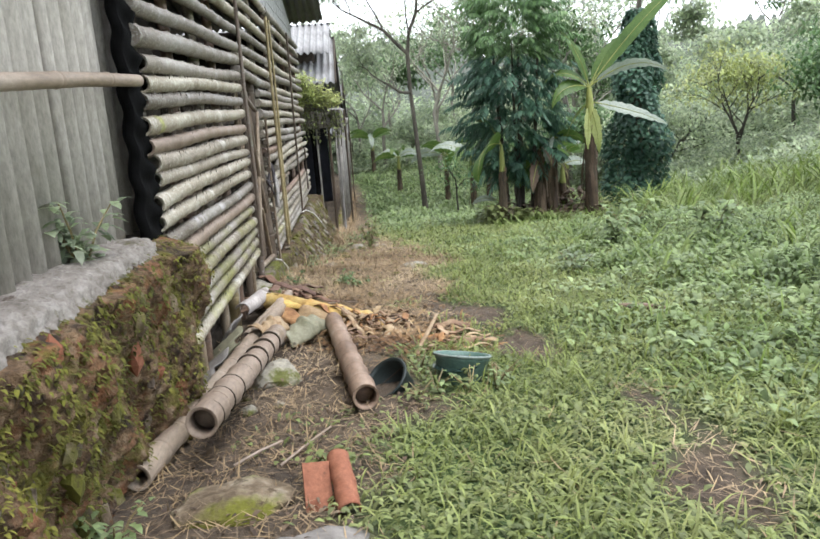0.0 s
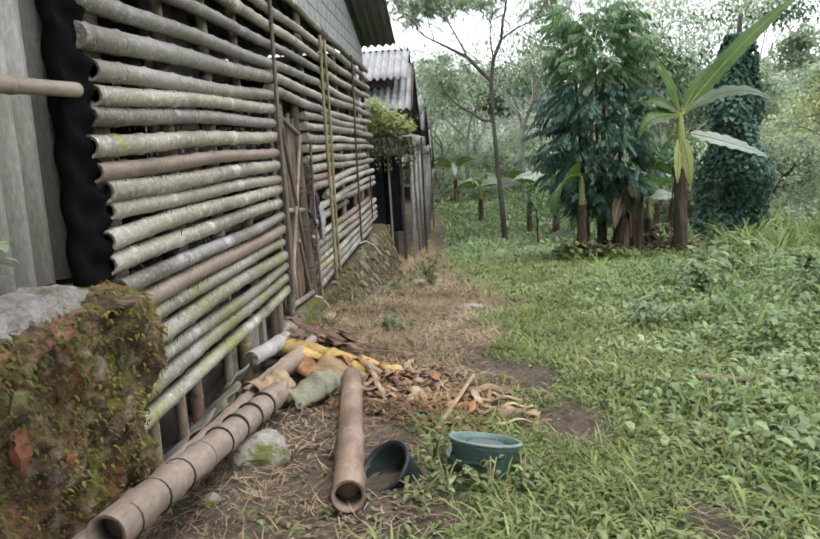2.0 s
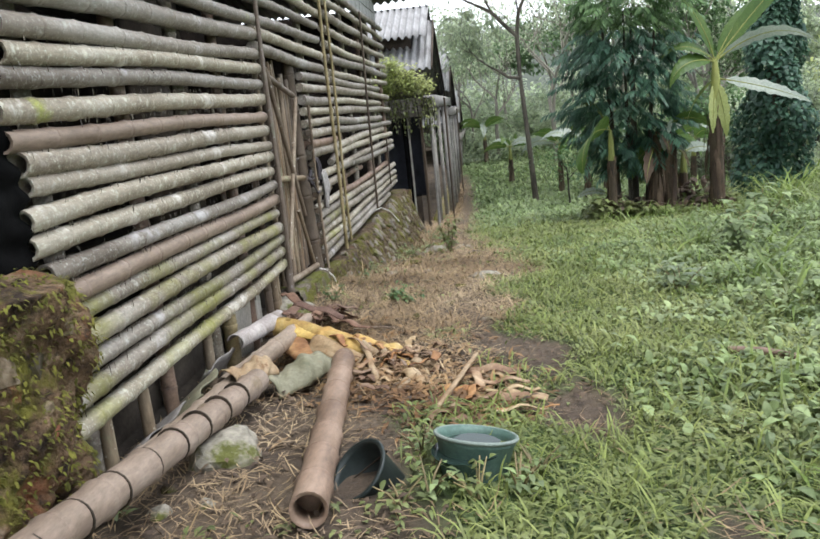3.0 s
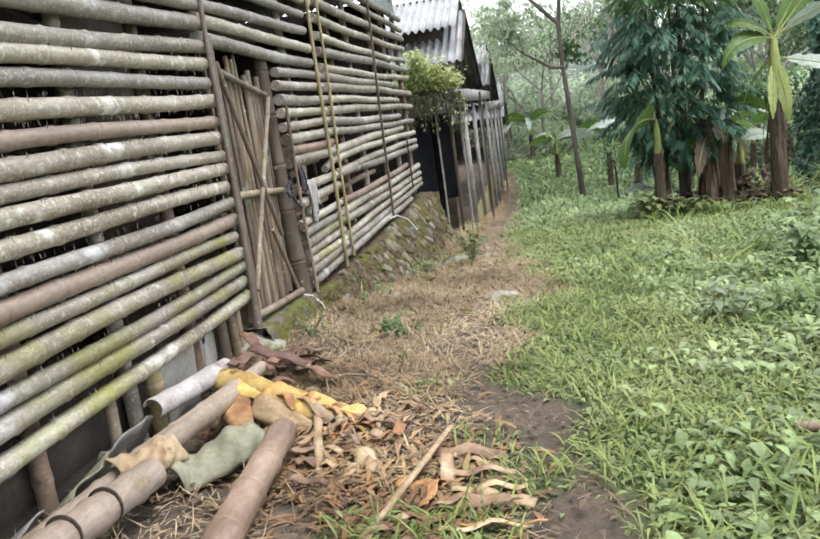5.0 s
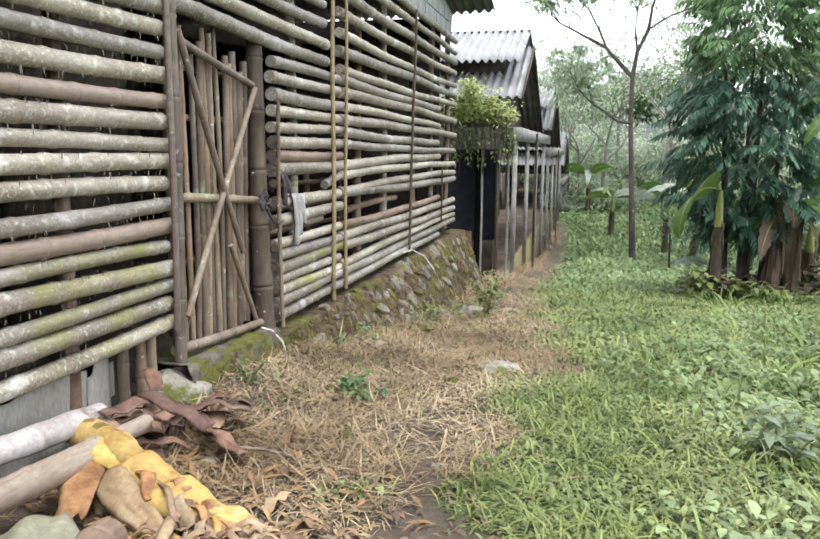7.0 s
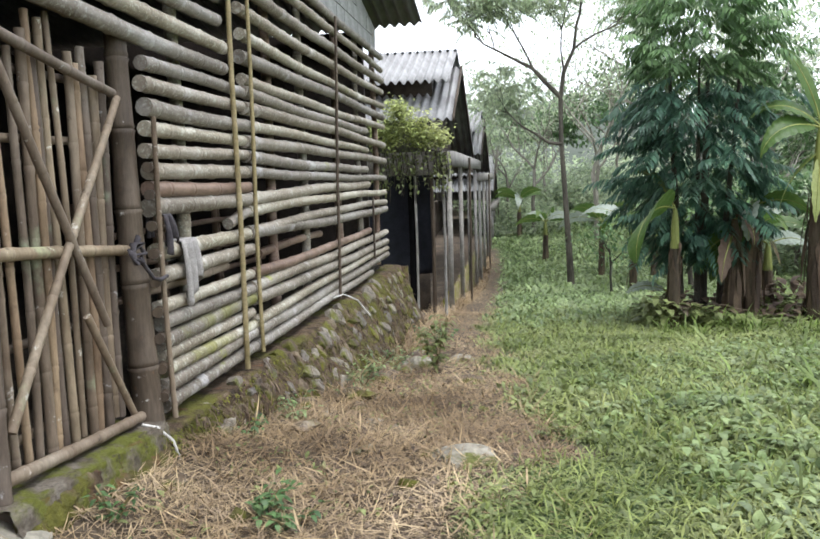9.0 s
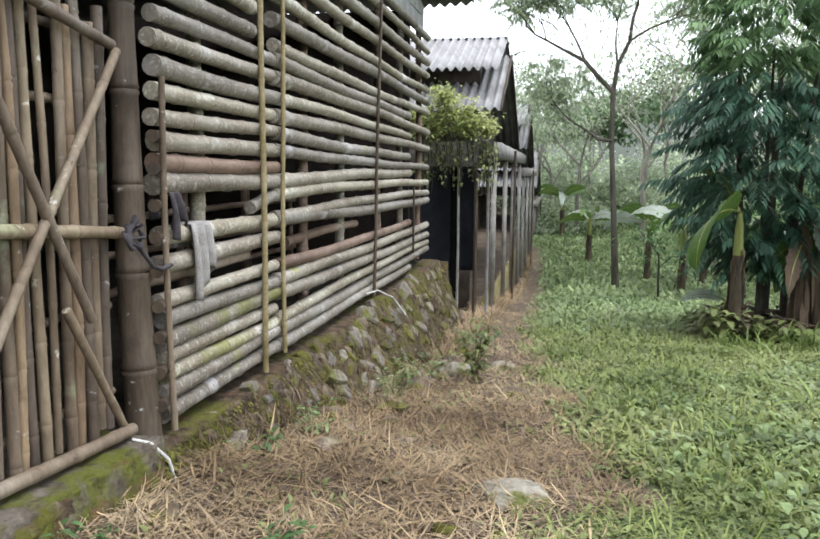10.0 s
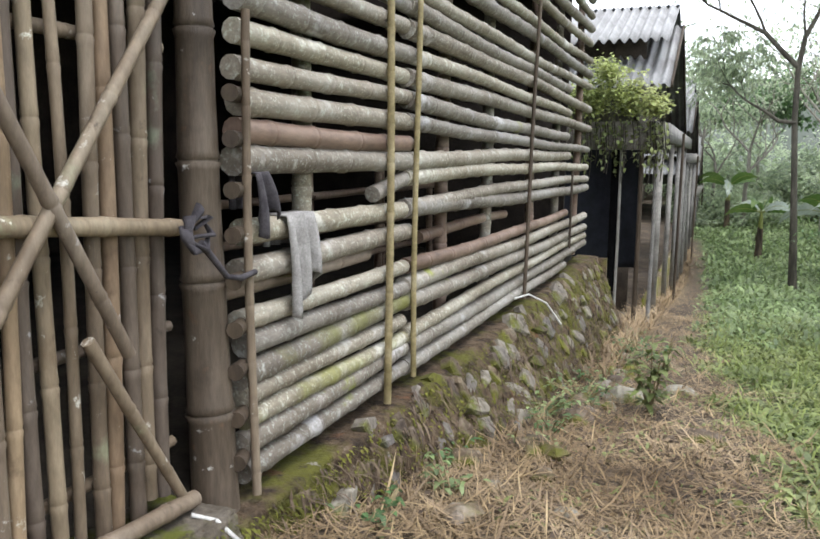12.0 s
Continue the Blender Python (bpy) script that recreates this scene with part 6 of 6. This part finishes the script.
def herb(at, tall, n, size, mat, label, seed, stems=4, spread=0.16):
    """A small leafy plant on thin stems."""
    x, y = at[0], at[1]
    z = float(height(x, y)) if len(at) == 2 else at[2]
    g = np.random.default_rng(seed)
    root = group_of("plant", label, "plant", (x, y, z), "small plants")
    sh = Shape()
    Q = []
    for k in range(stems):
        a = g.uniform(0, 6.28)
        e = Vector((spread * math.cos(a), spread * math.sin(a), tall * g.uniform(0.7, 1)))
        pts = [Vector((0, 0, -0.02)), e * 0.5 + Vector((0, 0, tall * 0.08)), e]
        sh.tube(pts, [0.006, 0.005, 0.003], 5)
        for q in range(n // stems):
            u = g.uniform(0.15, 1)
            Q.append(tuple(e * u + Vector((g.normal(0, 0.02), g.normal(0, 0.02), 0))))
    sh.make("stalk", "tie", root)
    m = len(Q)
    blades("leaves", np.array(Q), g.uniform(0, 6.28, m), g.uniform(-0.3, 0.6, m), g.uniform(0.7, 1.3, m) * size, g.uniform(0.4, 0.55, m) * size, 0.7, mat, root)
    return root


herb((1.15, 3.45), 0.6, 130, 0.1, "weed", "leafy green shrub growing from the straw", 701, 6, 0.15)
herb((-0.12, -5.95, 1.42), 0.34, 200, 0.085, "pale_hazed_leaf", "grey-green weed growing on the concrete ledge", 702, 8, 0.16)
herb((0.28, -1.0), 0.16, 50, 0.05, "midleaf", "low green weed at the door sill", 703, 6, 0.1)
herb((0.16, -5.0), 0.14, 40, 0.05, "broad", "small weed at the foot of the bank", 704, 5, 0.08)
herb((0.05, -6.55), 0.2, 60, 0.06, "broad", "small weed at the foot of the bank", 705, 5, 0.12)
herb((0.75, -0.55), 0.14, 70, 0.06, "midleaf", "low green weed in the straw", 706, 6, 0.16)
herb((0.95, -0.7), 0.12, 60, 0.06, "midleaf", "low green weed in the straw", 707, 6, 0.14)
herb((0.85, -6.0), 0.2, 50, 0.07, "weed", "small green weed beside the tile", 708, 5, 0.12)
for k, (x, y, q) in enumerate(((1.42, -4.93, 0.17), (1.62, -4.98, 0.2), (1.78, -4.93, 0.22), (1.86, -4.75, 0.16), (1.36, -4.5, 0.2), (1.32, -5.02, 0.1))):
    herb((x, y), 0.7 * q, 26, 0.055, "weed" if k % 2 else "broad", "leafy green weed growing round the buckets", 760 + k, 6, 0.11)
herb((4.4, 0.55), 0.5, 90, 0.17, "broad", "broad-leaved weed standing over the creepers", 709, 6, 0.25)
herb((4.9, 1.6), 0.65, 110, 0.19, "broad", "broad-leaved weed standing over the creepers", 710, 6, 0.3)
herb((5.6, 0.4), 0.6, 110, 0.19, "broad", "broad-leaved weed standing over the creepers", 711, 6, 0.3)
herb((3.3, -1.3), 0.3, 60, 0.12, "pale_hazed_leaf", "pale broad-leaved weed in the field", 712, 5, 0.18)
herb((0.45, 2.9), 0.2, 90, 0.06, "broad", "grey-green weed at the plinth foot", 713, 7, 0.25)
herb((0.65, 3.6), 0.22, 90, 0.06, "broad", "grey-green weed at the plinth foot", 714, 7, 0.25)
for k in range(16):
    yy = 0.6 + 0.5 * k
    xx = 0.3 + 0.3 * float(smooth(0.3, 3, yy)) + 0.12 * math.sin(k * 2.3)
    herb((xx, yy), 0.12 + 0.05 * math.sin(k * 1.7), 46, 0.055, "broad" if k % 2 else "midleaf", "low weed at the plinth foot", 730 + k, 5, 0.14)
herb((0.9, 6.0), 0.3, 90, 0.07, "midleaf", "green weed at the plinth foot", 715, 7, 0.3)

# dry straw lying on the bare ground
def straw(x0, x1, y0, y1, n, seed, ln, label):
    x, y, g = scatter(x0, x1, y0, y1, n, seed, lambda q: 1 - 0.93 * q)
    keep = g.random(len(x)) < 0.35 + 0.65 * clumpy(x + 0.6 * y, y, 1.1)
    x, y = x[keep], y[keep]
    off = np.abs(x - np.interp(y, [p[0] for p in TRAIL], [p[1] for p in TRAIL]))
    bare = (off < 0.12 + 0.08 * np.sin(y * 4)) & (y > -4.2) & (y < -1.3)
    x, y = x[~bare], y[~bare]
    m = len(x)
    z = height(x, y) + 0.006 + 0.05 * g.random(m) * clumpy(x, y, 1.6)
    return blades("straw", np.stack([x, y, z], 1), g.uniform(0, 6.28, m), g.normal(0.06, 0.14, m), ln * g.uniform(0.2, 1.6, m), g.uniform(0.003, 0.008, m), g.normal(0.2, 0.7, m), "straw", None, label, "straw", "stuff", 0.3)


straw(0.1, 2.3, -2.6, 3.2, 52000, 801, 0.13, "dry pale straw strewn before the door")
straw(0.15, 2.2, 3.2, 12, 18000, 802, 0.17, "dry grass along the wall foot")
straw(-0.1, 2.0, -9, -2.6, 17000, 803, 0.11, "dead grass and twigs on the bare soil")
straw(0.1, 2.2, 12, 40, 12000, 804, 0.35, "dry grass along the far path")
straw(1.9, 3.0, -9, -3.5, 6000, 805, 0.12, "dead grass on the trodden trail")
# standing dry grass along the far path edge
g = np.random.default_rng(811)
n = 5000
x, y = np.concatenate([g.uniform(0.25, 0.75, n)]), g.uniform(4.5, 30, n)
P = np.stack([x, y, height(x, y)], 1)
blades("dry_grass", P, g.uniform(0, 6.28, n), g.uniform(0.7, 1.5, n), g.uniform(0.12, 0.4, n), 0.012, 1.2, "straw", None, "standing dry grass along the shed foot", "grass", "stuff")
# fibres and crumbs of the rotting plant
g = np.random.default_rng(841)
x = np.concatenate([g.normal(0.35, 0.25, 1100), g.normal(1.05, 0.32, 1500), g.normal(1.52, 0.2, 800)])
y = np.concatenate([g.normal(-2.2, 0.3, 1100), g.normal(-3.1, 0.38, 1500), g.normal(-3.7, 0.28, 800)])
ok = x > 0.08
x, y = x[ok], y[ok]
m = len(x)
blades("banana_litter", np.stack([x, y, height(x, y) + 0.01 + 0.02 * g.random(m)], 1), g.uniform(0, 6.28, m), g.normal(0.1, 0.2, m), g.uniform(0.03, 0.16, m), g.uniform(0.006, 0.03, m), 0.3, "litter", None, "rotting orange-brown banana fibres on the soil", "litter", "stuff")
# sparse green seedlings in the straw
x, y, g = scatter(0.3, 2.2, -6.5, 6, 5200, 821, lambda q: (1 - q) * 0.8)
ok = clumpy(x, y, 0.8) > 0.62
x, y = x[ok], y[ok]
m = len(x)
blades("seedlings", np.stack([x, y, height(x, y) + 0.02 * g.random(m)], 1), g.uniform(0, 6.28, m), g.normal(0.5, 0.4, m), g.uniform(0.03, 0.07, m), g.uniform(0.012, 0.03, m), 0.8, "weed", None, "small green seedlings in the straw", "seedlings", "stuff")
# moss and fern tufts on bank and plinth
rdm = np.random.default_rng(831)
P = []
for k in range(11000):
    p = bank(0.45 + 0.53 * rdm.random(), 0.9 - 0.75 * rdm.random() ** 1.6) if k % 3 else plinth(rdm.uniform(0.12, 0.98), rdm.uniform(0.15, 0.8))
    P.append((p[0] + 0.01, p[1], p[2]))
m = len(P)
blades("wall_moss", np.array(P), rdm.normal(0, 0.7, m), rdm.uniform(-0.8, 0.6, m), rdm.uniform(0.012, 0.04, m), rdm.uniform(0.006, 0.016, m), 0.9, "moss", None, "moss and tiny ferns on the banks", "moss", "stuff")

# dry ferns and dead grass hanging on the plinth
rdm = np.random.default_rng(851)
P = []
for k in range(300):
    p = plinth(rdm.uniform(0.16, 0.97), rdm.uniform(0.1, 0.8))
    P += [(p[0] + 0.01 + rdm.normal(0, 0.02), p[1] + rdm.normal(0, 0.04), p[2] + rdm.normal(0, 0.02)) for q in range(9)]
P = np.array(P)
m = len(P)
blades("dry_fern", P, rdm.normal(0, 1.0, m), rdm.uniform(-1.2, 0.3, m), rdm.uniform(0.04, 0.14, m), rdm.uniform(0.005, 0.014, m), 1.0, "deadleaf", None, "dry brown ferns hanging on the rubble plinth", "ferns", "stuff")
# clods and small stones in the straw
rd = random.Random(861)
for k in range(46):
    x, y = rd.uniform(0.5, 1.9), rd.uniform(-2.2, 6.5)
    r = rd.uniform(0.02, 0.055)
    tagged(boulder(Shape(), (x, y, float(height(x, y)) + 0.2 * r), r, 870 + k, (1.2, 1.0, 0.7)).make("clod", "stone" if k % 3 else "rock"), "small earthy stone lying in the dry straw", "stone", "stones in the straw")

# dark crumbs, chips and dead leaves in the straw
x, y, g = scatter(0.15, 2.3, -8.5, 7, 6500, 881, lambda q: (1 - q) * 0.9)
m = len(x)
blades("leaf_crumbs", np.stack([x, y, height(x, y) + 0.012 + 0.035 * g.random(m)], 1), g.uniform(0, 6.28, m), g.normal(0.1, 0.3, m), g.uniform(0.015, 0.075, m), g.uniform(0.008, 0.03, m), 0.5, "deadleaf", None, "dark dead leaf crumbs scattered in the straw", "litter", "stuff")
x, y, g = scatter(0.15, 2.2, -2.4, 5, 900, 882, lambda q: (1 - q) * 0.9)
m = len(x)
blades("long_straw", np.stack([x, y, height(x, y) + 0.03 + 0.03 * g.random(m)], 1), g.uniform(0, 6.28, m), g.normal(0.08, 0.12, m), g.uniform(0.12, 0.4, m), g.uniform(0.006, 0.013, m), g.normal(0.1, 0.5, m), "straw", None, "long pale stalks lying on the straw", "straw", "stuff")

# fallen stones and mossy lumps at the plinth foot
rd = random.Random(891)
for k in range(26):
    y = rd.uniform(0.7, 6.5)
    x = 0.34 + 0.3 * float(smooth(0.3, 3, y)) + rd.uniform(0.0, 0.25)
    r = rd.uniform(0.04, 0.1)
    tagged(boulder(Shape(), (x, y, float(height(x, y)) + 0.25 * r), r, 900 + k, (1.1, 1.2, 0.75)).make("fallen_stone", "stone" if k % 3 else "stone_grey", None, "", False), "angular mossy stone fallen from the plinth", "stone", "stones at the plinth foot")

# cement blocks facing the gable
gable = bpy.data.objects["wall_gable"]
block = None
rd = random.Random(895)
for row in range(9):
    z = 3.6 + 0.2 * row
    for col in range(33):
        y = -5.0 + 0.4 * col + 0.2 * (row % 2)
        top = min(3.9 + 0.2188 * (y - 0.2 + 5.2), 5.3 - 0.2198 * (y + 0.2 - 1.2))
        if z + 0.1 > top or y > 7.45:
            continue
        if block is None:
            block = Shape().box(-0.012, 0.012, -0.194, 0.194, -0.094, 0.094).make("block", "render", gable, "", False)
            ob = block
        else:
            ob = new("block", block.data)
            ob.parent = gable
        ob.location = (-0.114 + rd.uniform(-0.003, 0.003), y, z)
